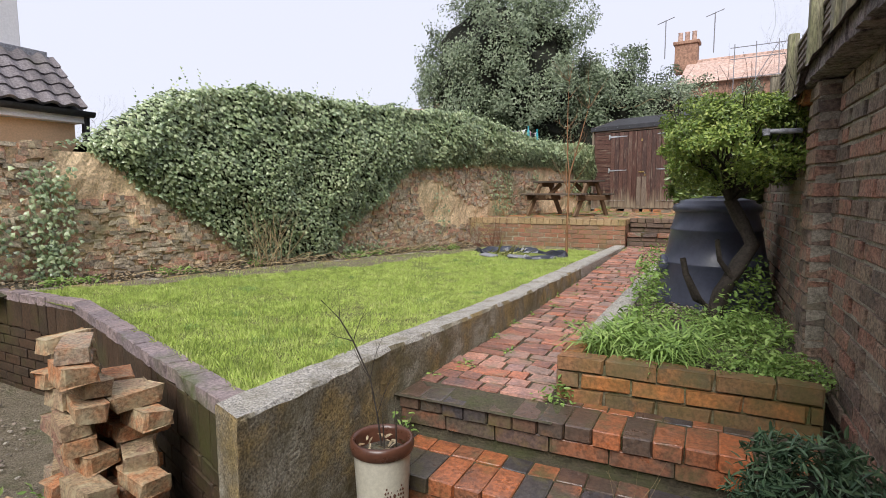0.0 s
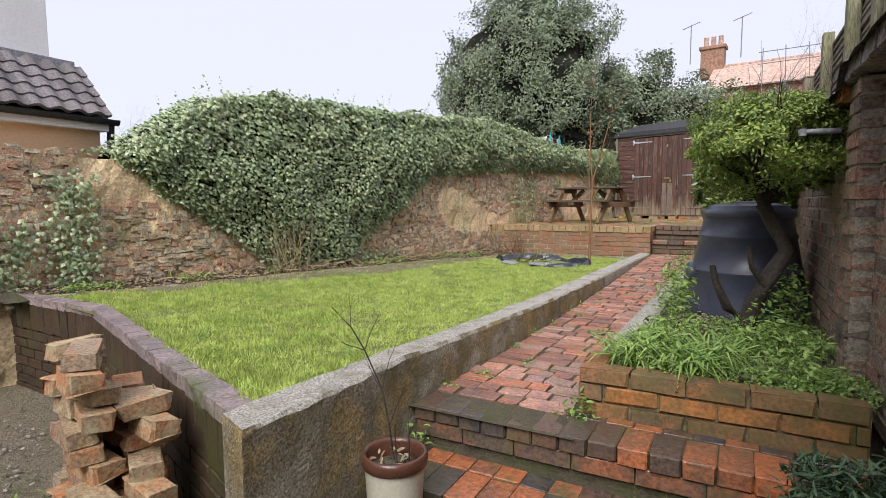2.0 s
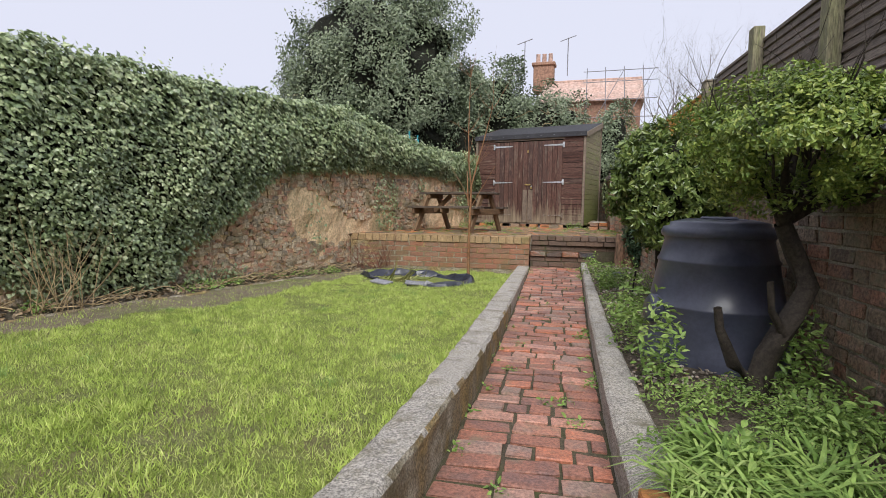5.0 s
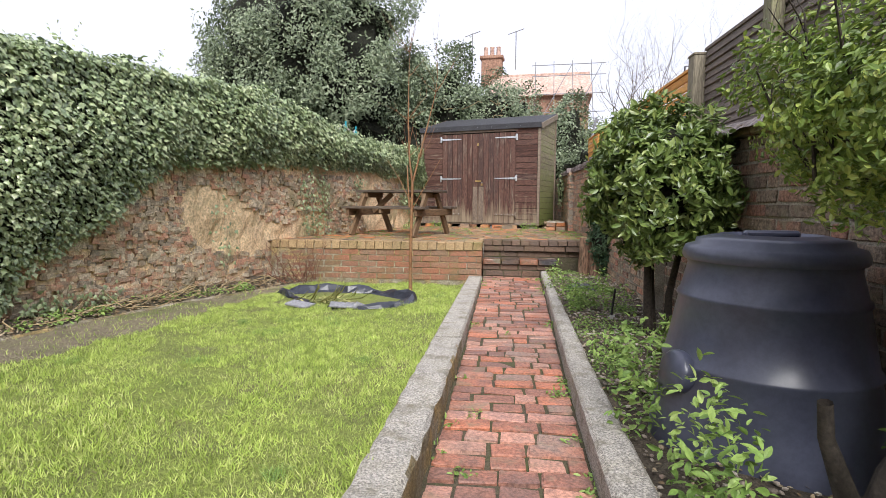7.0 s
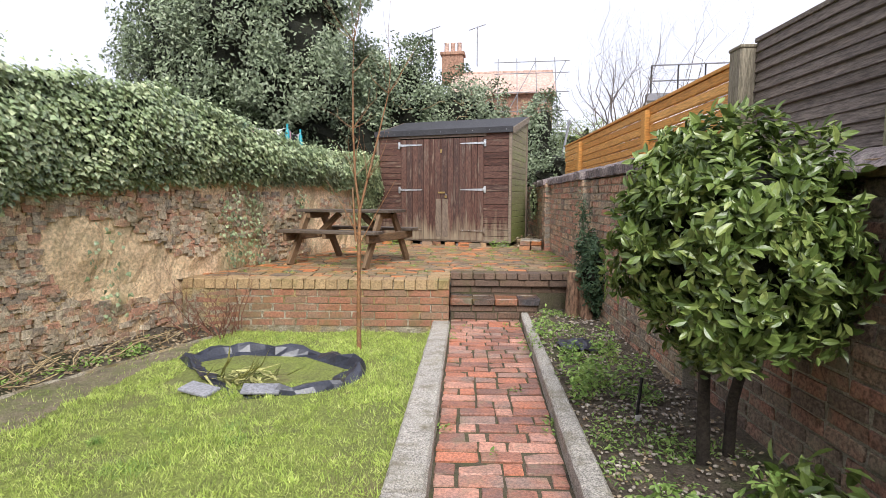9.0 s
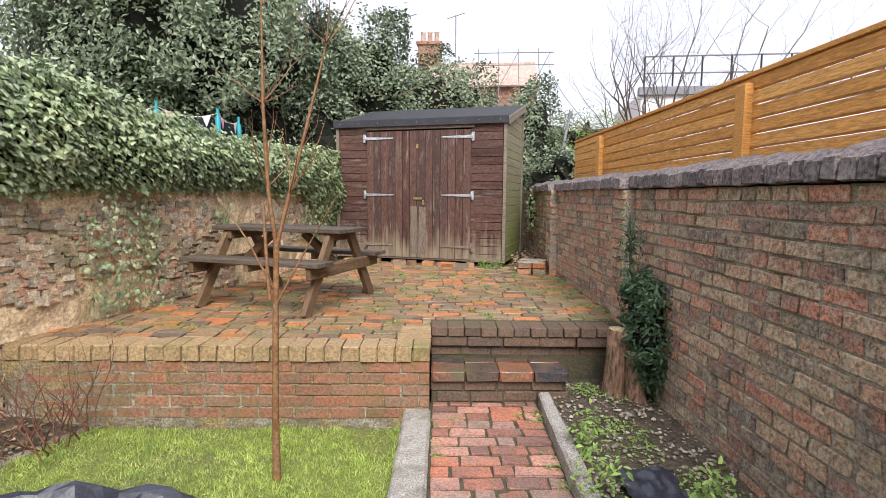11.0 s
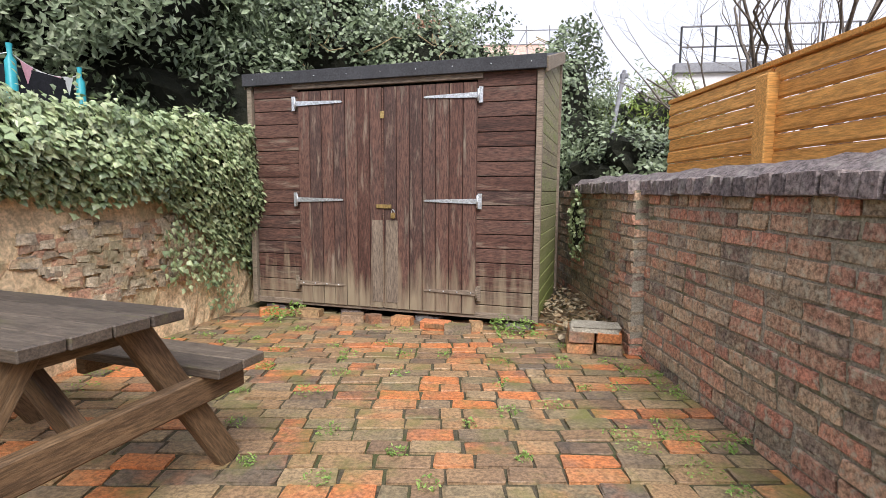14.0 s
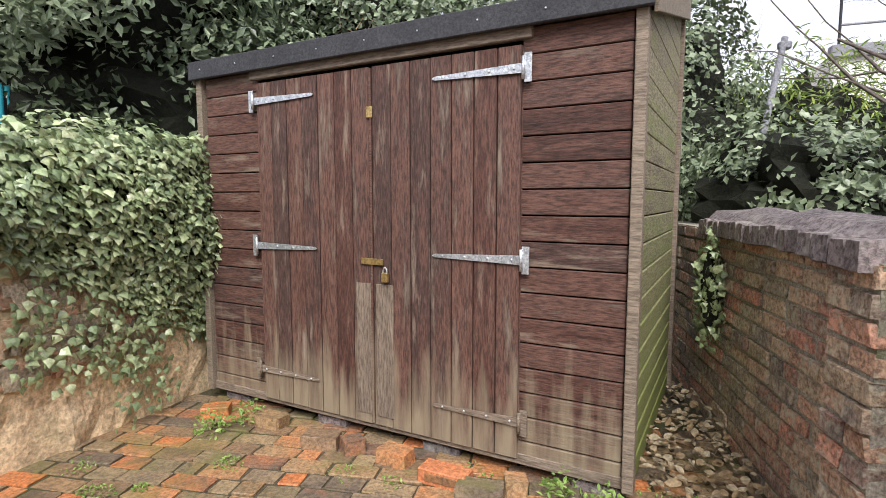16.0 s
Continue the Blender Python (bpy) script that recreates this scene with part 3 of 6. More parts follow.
def slab(name, line_a, line_b, ys, top, bottom, material, label, category, wob=0.004, cut=0.0, top_mat=None):
    """A long low wall or kerb between two lines, with a slightly uneven top; its first end may be cut askew."""
    bm = bmesh.new()
    prev = None
    for y in ys:
        z = top(y)
        ring = [Vector((line_a(y), y, bottom)), Vector((line_a(y), y, z - 0.015)), Vector((line_a(y) + 0.015, y, z)),
                Vector((line_b(y) - 0.015, y, z)), Vector((line_b(y), y, z - 0.015)), Vector((line_b(y), y, bottom))]
        for i, q in enumerate(ring):
            q.y += cut * (line_b(y) - q.x) * max(0.0, 1 - (y - ys[0]) / 0.5)
            w = noise.noise_vector(q * 9 + Vector((0, 0, i))) * wob
            ring[i] = q + w
        row = [bm.verts.new(q) for q in ring]
        if prev:
            for i in range(5):
                bm.faces.new((prev[i], prev[i + 1], row[i + 1], row[i]))
        else:
            bm.faces.new(row)
        prev = row
    bm.faces.new(prev)
    ob = part(name, bm, material)
    if top_mat:
        ob.data.materials.append(top_mat)
        for p in ob.data.polygons:
            if abs(p.normal.z) > 0.6:
                p.material_index = 1
    return tagged(ob, label, category, kind="structure")


slab("retaining_wall", kerb_back, kerb_face, steps_of(1.5, 5.98, 110), kerb_top, LOW - 0.1, M_CONC,
     "rough pebbly concrete retaining wall with a worn grey top edging the lawn", "retaining wall", 0.010, 0.45, M_KERB)
slab("kerb", kerb_back, kerb_face, steps_of(6.0, 9.14, 60), lambda y: kerb_top(y) + 0.004, 0.9, M_KERB, "grey aggregate concrete kerb edging the lawn", "kerb")
slab("kerb", right_kerb, right_kerb_out, steps_of(2.93, 9.28, 90), lambda y: 1.125 + 0.004 * (y - 3), 0.9, M_KERB, "grey concrete kerb between path and flower bed", "kerb")
slab("kerb", lambda y: lawn_edge(y) - 0.05, lawn_edge, steps_of(2.5, 9.1, 70), lambda y: lawn_z(lawn_edge(y), y) + 0.02, 0.9, M_CONC,
     "thin mossy concrete edging of the lawn", "kerb", 0.012)

# ---- front retaining wall of dark bricks ----
front_wall = thing("retaining_wall_front", "dark damp brick retaining wall with blue brick coping", "retaining wall", kind="structure")
FRONT = [(-1.545, 1.620), (-3.92, 2.44), (-5.2, 2.47)]
for (x0, y0), (x1, y1) in zip(FRONT, FRONT[1:]):
    d = Vector((x1 - x0, y1 - y0, 0))
    a = math.degrees(math.atan2(d.y, d.x))
    mid = Vector(((x0 + x1) / 2, (y0 + y1) / 2, 0)) + Vector((-d.y, d.x, 0)).normalized() * (-0.13)
    part("mortar", boxed((0, 0, 0), (d.length + 0.02, 0.2, 1.13 - LOW + 0.1), 0), M_JOINT, front_wall, m=pose(mid.x, mid.y, (1.13 + LOW - 0.1) / 2, 0, 0, a))

# ---- left old stone wall ----
bm = bmesh.new()
prev = None
for y in steps_of(-5.0, 13.9, 240):
    x, top = left_wall(y), lerp(y, [(-5, 2.30), (3, 2.30), (5, 2.35), (9, 2.46), (11.5, 2.57), (14, 2.57)])
    row = []
    for i in range(17):
        z = LOW - 0.1 + (top - LOW + 0.1) * i / 16
        q = Vector((x, y, z))
        n1 = noise.fractal(q * 2.2, 0.9, 2, 4)
        row.append(bm.verts.new(q + Vector((0.045 * n1 + 0.02 * noise.noise(q * 11), 0, 0.02 * noise.noise(Vector((y * 5, 3, 3))) if i == 16 else 0))))
    row += [bm.verts.new((x - 0.36, y, top + 0.03 * noise.noise(Vector((y * 5, 9, 3))))), bm.verts.new((x - 0.36, y, LOW - 0.1))]
    if prev:
        for i in range(len(row) - 1):
            bm.faces.new((prev[i], row[i], row[i + 1], prev[i + 1]))
    prev = row
wall_left = tagged(part("wall_left", bm, M_RENDER), "old rubble stone garden wall with patchy ochre render", "wall", kind="structure")

# ---- right brick wall: runs (start, end, face, top, pier) ----
RUNS = [(-3.0, 3.30, 0.475, 2.42), (3.30, 3.53, 0.395, 2.42), (3.53, 7.30, 0.425, 2.37), (7.30, 9.80, 0.345, 2.50), (9.80, 10.05, 0.27, 2.50),
        (10.05, 12.26, 0.345, 2.52), (12.26, 12.50, 0.265, 2.54), (12.50, 15.6, 0.345, 2.54)]
wall_right = thing("wall_right", "weathered brown brick garden wall with piers and pale mortar", "wall", kind="structure")
for y0, y1, x, top in RUNS:
    pier = 0.012 if y1 - y0 < 0.3 else 0.0
    part("mortar", boxed(((x + 0.62) / 2 + 0.004, (y0 + y1) / 2, (top + LOW - 0.1) / 2), (0.62 - x - 0.008, y1 - y0 - pier, top - LOW + 0.1), 0), M_MORTAR, wall_right)

# ---- terrace front wall, steps, planter wall ----
terrace_wall = thing("terrace_wall", "low brick wall holding up the terrace, with mossy coping", "retaining wall", kind="structure")
part("mortar", boxed((-2.50, 9.24, 1.17), (2.66, 0.2, 0.60), 0), M_CONC, terrace_wall)
part("mortar", boxed((-1.255, 9.50, 1.17), (0.17, 0.72, 0.60), 0), M_CONC, terrace_wall)
upper_steps = thing("terrace_steps", "two worn brick steps up to the terrace", "steps", kind="structure")
part("mortar", boxed((-0.50, 9.755, 1.17), (1.30, 0.16, 0.60), 0), M_DJOINT, upper_steps)
part("mortar", boxed((-0.70, 9.49, 1.10), (0.90, 0.36, 0.30), 0), M_DJOINT, upper_steps)
lower_steps = thing("garden_steps", "wet brick steps up to the garden path", "steps", kind="structure")
for y0, y1, z in ((2.485, 2.80, 0.957), (2.13, 2.50, 0.785)):
    part("mortar", boxed((-0.58, (y0 + y1) / 2 + 0.008, (z + LOW - 0.1) / 2), (1.50, y1 - y0 - 0.012, z - LOW + 0.1), 0), M_DJOINT, lower_steps)
bed_wall = thing("bed_wall", "mossy brown brick planter wall of three courses", "retaining wall", kind="structure")
part("mortar", boxed((-0.11, 2.83, 1.02), (1.02, 0.13, 0.24), 0), M_JOINT, bed_wall)
part("mortar", boxed((-0.60, 2.90, 1.02), (0.09, 0.2, 0.22), 0), M_JOINT, bed_wall)

# ---- shed ----
SHED_A = -18.1
SHED = pose(-1.372, 13.243, 1.555, 0, 0, SHED_A)
shed = thing("garden_shed", "dark brown weathered wooden shed with double doors and felt roof", "shed", SHED)
W, D, H1, H2 = 2.43, 1.28, 1.86, 2.20


def shed_top(y):
    return H1 + (H2 - H1) * y / D


# added near-black box; darkness behind the boards' gaps comes from its colour
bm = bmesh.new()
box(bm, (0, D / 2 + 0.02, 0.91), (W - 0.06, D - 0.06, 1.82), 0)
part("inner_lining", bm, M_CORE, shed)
bm = boxed((0, 0, 0), (1, 1, 1), 0.03)
me_board = bpy.data.meshes.new("board")
bm.to_mesh(me_board)
bm.free()
me_board.materials.append(M_SHED)
me_side = me_board.copy()
me_side.materials[0] = M_SHED_S


def board(mesh, name, parent, c, s, rot=(0, 0, 0)):
    ob = new(name, mesh)
    ob.parent = parent
    ob.matrix_basis = pose(*c, *rot) @ Matrix.Diagonal((*s, 1))
    return ob


def plank_mesh(name, s, material, bevel=0.003):
    bm = boxed((0, 0, 0), s, bevel)
    me = bpy.data.meshes.new(name)
    bm.to_mesh(me)
    bm.free()
    me.materials.append(material)
    return me


ROWS_N = 17
pitch = (H1 - 0.02) / ROWS_N
left_w, right_w = 0.42, 0.43
pl_l = plank_mesh("cladding_board", (left_w, 0.02, pitch - 0.006), M_SHED)
pl_r = plank_mesh("cladding_board", (right_w, 0.02, pitch - 0.006), M_SHED)
pl_s = plank_mesh("cladding_board", (D - 0.02, 0.02, pitch - 0.006), M_SHED_S)
for i in range(ROWS_N):
    z = pitch * (i + 0.5)
    for me, x in ((pl_l, -W / 2 + left_w / 2 + 0.03), (pl_r, W / 2 - right_w / 2 - 0.03)):
        ob = new("cladding_board", me)
        ob.parent, ob.matrix_basis = shed, pose(x, 0.0, z, 2.2)
    for x, a in ((W / 2, 90), (-W / 2, -90)):
        ob = new("cladding_board", pl_s)
        ob.parent, ob.matrix_basis = shed, pose(x, D / 2, z, 0, 0, a) @ pose(0, 0, 0, 2.2)
for x in (W / 2, -W / 2):
    for i in range(3):
        y0 = D * (pitch * i) / (H2 - H1)
        if y0 < D:
            bm = bmesh.new()
            z0 = H1 - 0.02 + pitch * i
            pts = [(x, y0, z0), (x, D, z0), (x, D, min(z0 + pitch - 0.006, H2)), (x, min(D, y0 + D * pitch / (H2 - H1)), min(z0 + pitch - 0.006, H2))]
            f = bm.faces.new([bm.verts.new(p) for p in pts])
            e = bmesh.ops.extrude_face_region(bm, geom=[f])
            bmesh.ops.translate(bm, vec=(0.012 if x > 0 else -0.012, 0, 0), verts=[v for v in e["geom"] if isinstance(v, bmesh.types.BMVert)])
            part("cladding_board", bm, M_SHED_S, shed)
for x in (-W / 2, W / 2):
    part("corner_post", boxed((0, 0, 0), (0.045, 0.05, H1), 0.004), M_TRIM, shed, m=pose(x, -0.012, H1 / 2))
    part("corner_post", boxed((0, 0, 0), (0.045, 0.04, H2 - 0.02), 0.004), M_TRIM, shed, m=pose(x * 1.008, D, H2 / 2))
part("back_panel", boxed((0, D + 0.01, H2 / 2), (W, 0.02, H2), 0), M_SHED_S, shed)
part("door_head", boxed((0, 0, 0), (1.60, 0.035, 0.05), 0.004), M_TRIM, shed, m=pose(0.0, -0.018, H1 - 0.045))
part("bottom_rail", boxed((0, 0, 0), (W, 0.05, 0.05), 0.004), M_TRIM, shed, m=pose(0, 0.012, 0.027))
slope = math.degrees(math.atan2(H2 - H1, D))
part("roof_board", boxed((0, 0, 0), (W + 0.07, D + 0.10, 0.03), 0.003), M_TRIM, shed, m=pose(0, D / 2 - 0.01, (H1 + H2) / 2 + 0.03, slope))
part("roof_felt", boxed((0, 0, 0), (W + 0.08, D + 0.12, 0.012), 0.003), M_FELT, shed, "dark grey mineral roofing felt", m=pose(0, D / 2 - 0.01, (H1 + H2) / 2 + 0.054, slope))
fascia = part("fascia", boxed((0, 0, 0), (W + 0.085, 0.03, 0.10), 0.004), M_FELT, shed, "black felt turned down over the front edge", m=pose(0, -0.055, H1 + 0.02))
bm = bmesh.new()
for i in range(9):
    bmesh.ops.create_uvsphere(bm, u_segments=8, v_segments=5, radius=0.0045, matrix=Matrix.Translation((-1.15 + i * 0.288, -0.072, H1 + 0.02)))
tagged(part("clout_nails", bm, M_STEEL, shed), kind="stuff")
for x in (-W / 2 - 0.045, W / 2 + 0.045):
    part("barge_board", boxed((0, 0, 0), (0.018, D + 0.11, 0.10), 0.003), M_TRIM, shed, "pale weathered barge board", m=pose(x, D / 2 - 0.01, (H1 + H2) / 2 + 0.01, slope))
# doors
DOOR_H = 1.74
for side in (-1, 1):
    door = part("door", boxed((side * 0.382, -0.004, DOOR_H / 2 + 0.03), (0.75, 0.015, DOOR_H), 0.002), M_SHED, shed, "brown ledged door of vertical boards")
    for i in range(7):
        wdt = 0.75 / 7
        me = plank_mesh("door_board", (DOOR_H, 0.02, wdt - 0.005), M_SHED)
        ob = new("door_board", me)
        ob.parent, ob.matrix_basis = door, pose(side * 0.382 - 0.375 + wdt * (i + 0.5), -0.018 + R.uniform(-0.002, 0.002), DOOR_H / 2 + 0.03, 0, 90, 0)
    for z in (0.20, 0.897, 1.675):
        hinge = thing("strap_hinge", "", "")
        hinge.parent, hinge.matrix_basis = shed, pose(side * 0.757, -0.035, z)
        bm = bmesh.new()
        n = 0.40
        q = [(side * 0.02, 0.020), (-side * n, 0.008), (-side * (n + 0.015), 0), (-side * n, -0.008), (side * 0.02, -0.020)]
        f = bm.faces.new([bm.verts.new((x, 0, zz)) for x, zz in q])
        e = bmesh.ops.extrude_face_region(bm, geom=[f])
        bmesh.ops.translate(bm, vec=(0, -0.004, 0), verts=[v for v in e["geom"] if isinstance(v, bmesh.types.BMVert)])
        strap_mat = M_TRIM if z < 0.5 else M_STEEL
        part("strap", bm, strap_mat, hinge)
        part("plate", boxed((side * 0.03, -0.002, 0), (0.032, 0.006, 0.115), 0.001), strap_mat, hinge)
        part("knuckle", spin("knuckle", [(0.0, -0.045), (0.008, -0.045), (0.008, 0.045), (0.0, 0.045)], 10), strap_mat, hinge, m=pose(side * 0.012, -0.008, 0))
        bm = bmesh.new()
        for k in range(4):
            bmesh.ops.create_uvsphere(bm, u_segments=8, v_segments=5, radius=0.006, matrix=Matrix.Translation((-side * (0.03 + k * 0.11), -0.005, 0)))
        tagged(part("screws", bm, M_STEEL, hinge), kind="stuff")
part("cover_strip", boxed((0, 0, 0), (0.012, 0.012, DOOR_H - 0.02), 0.002), M_SHED, shed, m=pose(0.004, -0.032, DOOR_H / 2 + 0.03))
for x in (-0.045, 0.075):
    part("worn_board", boxed((0, 0, 0), (0.66, 0.006, 0.10), 0.001), M_TRIM, shed, "pale bare strip of worn wood", m=pose(x, -0.030, 0.41, 0, 90, 0))
lock = thing("hasp_lock", "", "")
lock.parent, lock.matrix_basis = shed, pose(0.04, -0.04, 0.83)
part("hasp", boxed((-0.03, 0, 0.02), (0.13, 0.006, 0.03), 0.001), M_BRASS, lock)
part("padlock_body", boxed((0.055, -0.015, -0.05), (0.035, 0.018, 0.045), 0.003), M_BRASS, lock, "brass padlock")
arc = [((0.055 + 0.012 * math.cos(a), -0.015, -0.03 + 0.028 * math.sin(a)), 0.0035) for a in steps_of(0, math.pi, 10)]
part("shackle", tubes("shackle", [arc], 6), M_STEEL, lock)
bolt = thing("turn_button", "", "")
bolt.parent, bolt.matrix_basis = shed, pose(0.0, -0.036, 1.56)
part("button", boxed((0, 0, 0), (0.035, 0.012, 0.055), 0.004), M_BRASS, bolt)
# bearers: dark beams and brick stools beneath the shed
for x in (-0.95, -0.3, 0.3, 0.95):
    part("bearer", boxed((0, 0, 0), (0.08, D - 0.05, 0.065), 0.004), M_TABLE, shed, m=pose(x, D / 2 + 0.02, -0.032))

# ---- picnic table ----
table = thing("picnic_table", "weathered dark wooden picnic table with attached benches", "picnic table", pose(-2.435, 10.625, TERRACE, 0, 0, -20.0))
L = 1.31
for i in range(4):
    part("tabletop_board", boxed((0, 0, 0), (L + R.uniform(-0.01, 0.01), 0.115, 0.036), 0.004), M_TABLE, table, m=pose(0, -0.179 + i * 0.1195, 0.655, R.uniform(-1, 1)))
for s in (-1, 1):
    for k in range(2):
        part("bench_board", boxed((0, 0, 0), (L + 0.02, 0.115, 0.036), 0.004), M_TABLE, table, m=pose(0, s * (0.42 + k * 0.121), 0.415))
    part("bench_brace", boxed((0, 0, 0), (0.045, 0.22, 0.06), 0.004), M_LEG, table, m=pose(0, s * 0.48, 0.367))
for x in (-0.52, 0.52):
    for s in (-1, 1):
        leg = Vector((0, s * 0.555, 0.0))
        top = Vector((0, s * 0.15, 0.635))
        d = top - leg
        part("leg", boxed((0, 0, 0), (d.length, 0.095, 0.045), 0.005), M_LEG, table,
             m=pose(x, *((leg + top) / 2)[1:]) @ Matrix(((0, 0, 1, 0), (d.y / d.length, -d.z / d.length, 0, 0), (d.z / d.length, d.y / d.length, 0, 0), (0, 0, 0, 1))))
    part("seat_bearer", boxed((0, 0, 0), (1.16, 0.045, 0.10), 0.008), M_LEG, table, "damp orange-brown cross timber", m=pose(x + (0.046 if x > 0 else -0.046), 0, 0.347, 0, 0, 90))
    part("top_bearer", boxed((0, 0, 0), (0.44, 0.045, 0.075), 0.006), M_LEG, table, m=pose(x - 0.046 * (1 if x > 0 else -1), 0, 0.599, 0, 0, 90))
    a, b = Vector((x * 0.95, 0, 0.34)), Vector((x * 0.3, 0, 0.62))
    d = b - a
    part("diagonal_brace", boxed((0, 0, 0), (d.length, 0.045, 0.07), 0.004), M_LEG, table, m=pose(*((a + b) / 2), 0, -math.degrees(math.atan2(d.z, d.x)), 0))

# ---- compost bin ----
bin_ = thing("compost_bin", "black plastic compost bin with domed lid in the bed", "compost bin", pose(0.03, 4.78, 1.025) @ Matrix.Diagonal((0.98, 0.98, 0.925, 1)))
part("body", spin("body", [(0.405, 0), (0.41, 0.03), (0.39, 0.20), (0.358, 0.40), (0.365, 0.412), (0.362, 0.424), (0.352, 0.436), (0.312, 0.66), (0.319, 0.672), (0.316, 0.684), (0.306, 0.696), (0.282, 0.80), (0.288, 0.82), (0.284, 0.84), (0.25, 0.845)], 56), M_BIN, bin_)
lid = part("lid", spin("lid", [(0.297, 0.820), (0.303, 0.832), (0.303, 0.850), (0.293, 0.875), (0.26, 0.885), (0.255, 0.905), (0.17, 0.925), (0.165, 0.91), (0.10, 0.905), (0.0, 0.905)], 56), M_BIN, bin_, "glossy ribbed black lid")
part("lid_grip", boxed((0, 0, 0.925), (0.20, 0.04, 0.03), 0.01), M_BIN, lid)
part("hatch", spin("hatch", [(0.0, 0.05), (0.07, 0.05), (0.085, 0.035), (0.085, 0.0), (0.07, -0.02)], 24), M_BIN, bin_, "round bulging side hatch", m=pose(-0.335, -0.10, 0.38, 0, -80, 12))

# ---- pot with a sapling ----
pot = thing("plant_pot", "tall cream glazed pot with brown rim and round motif", "plant pot", pose(-1.10, 1.97, LOW - 0.01) @ Matrix.Diagonal((1.0, 1.0, 1.42, 1)))
part("body", spin("body", [(0.0, 0), (0.072, 0), (0.078, 0.01), (0.095, 0.20), (0.108, 0.37), (0.110, 0.375)], 40), M_POT, pot)
part("rim", spin("rim", [(0.108, 0.365), (0.118, 0.37), (0.122, 0.385), (0.118, 0.40), (0.106, 0.402), (0.098, 0.39), (0.095, 0.30)], 40), M_POTRIM, pot, "glossy brown rim")
part("compost", spin("compost", [(0.0, 0.375), (0.05, 0.372), (0.098, 0.355)], 24), M_SOIL, pot)
mot = pose(0, 0, 0.27) @ pose(0, 0, 0, 0, 0, 58) @ pose(0, -0.098, 0, 86)
bm = bmesh.new()
for r0, n_, s_ in ((0.0, 1, 0.007), (0.016, 8, 0.0045), (0.027, 14, 0.004), (0.037, 20, 0.004)):
    for k in range(n_):
        a = 2 * math.pi * k / n_
        bmesh.ops.create_icosphere(bm, subdivisions=1, radius=s_, matrix=mot @ Matrix.Translation((r0 * math.cos(a), r0 * math.sin(a), -0.0)))
part("motif", bm, M_POTRIM, pot, "embossed round brown motif")
rnd = random.Random(5)
runs = []
stem = [(Vector((0.0, 0.0, 0.36)), 0.0045), (Vector((-0.02, 0.0, 0.46)), 0.004), (Vector((-0.035, -0.02, 0.56)), 0.0033), (Vector((-0.09, -0.045, 0.66)), 0.0026),
        (Vector((-0.13, -0.07, 0.72)), 0.002), (Vector((-0.19, -0.10, 0.77)), 0.0015)]
runs.append(stem)
for k, d_, ln_ in ((2, (0.25, 0.1, 1), 0.12), (2, (-0.8, -0.3, 0.7), 0.10), (3, (0.5, 0.2, 0.9), 0.10), (3, (-0.7, -0.4, 0.2), 0.09), (4, (0.1, 0.0, 1), 0.07), (1, (0.4, 0.2, 1), 0.13)):
    grow(stem[k][0], d_, ln_, 0.0018, 1, rnd, runs, 0.16, 2, 0.1, 3)
for dx, dy in ((0.05, 0.02), (0.03, -0.03)):
    grow((dx, dy, 0.36), (dx * 2, dy * 2, 1), 0.12, 0.004, 0, rnd, runs, 0.1, 2, 0.2, 4)
part("bare_sapling", tubes("stems", runs, 4), M_BARK, pot)
spots = N.uniform(-0.07, 0.07, (30, 3)) * (1, 1, 0) + (0, 0, 0.38)
part("dead_leaves", leaves("dead", spots, N.normal(0, 0.4, (30, 3)) + (0, 0, 1), N.normal(0, 1, (30, 3)), N.uniform(0.02, 0.045, 30)), M_LITTER, pot)

# ---- ivy over the old wall ----
IVY_BOT = [(3.3, 2.36), (3.73, 1.99), (4.28, 1.63), (4.66, 1.30), (4.9, 1.12), (6.05, 1.12), (6.28, 1.44), (6.96, 1.82), (7.65, 2.33), (9.0, 2.44), (11.7, 2.52), (12.1, 2.42),
           (12.4, 2.52), (12.7, 2.44), (13.0, 2.28), (13.3, 2.05), (13.8, 1.80)]
IVY_TOP = [(3.3, 2.40), (3.62, 2.64), (3.94, 2.86), (4.24, 3.01), (5.1, 3.08), (6.14, 3.11), (7.6, 3.19), (9.0, 3.28), (10.2, 3.10), (11.2, 2.98), (12.5, 2.98), (13.8, 3.04)]


def ivy_front(y, z):
    """How far the ivy stands out from the wall at a height."""
    b, t = lerp(y, IVY_BOT), lerp(y, IVY_TOP)
    u = min(1.0, max(0.0, (z - b) / max(0.2, t - b)))
    thick = 0.10 + 0.20 * math.sin(min(1.0, u * 1.15) * math.pi * 0.75)
    if y > 9:
        thick *= 0.9 if y < 11 else 0.7
    return left_wall(y) + thick * min(1.0, (t - b) / 0.5) + 0.09 * noise.noise(Vector((y * 1.7, z * 2.2, 3))) + 0.04 * noise.noise(Vector((y * 5, z * 5, 8)))


ivy = thing("ivy", "thick dark green ivy hanging over the old wall", "ivy", pose(0, 0, 0))
# near-black shell behind the ivy leaves, standing for the shade within
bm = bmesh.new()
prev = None
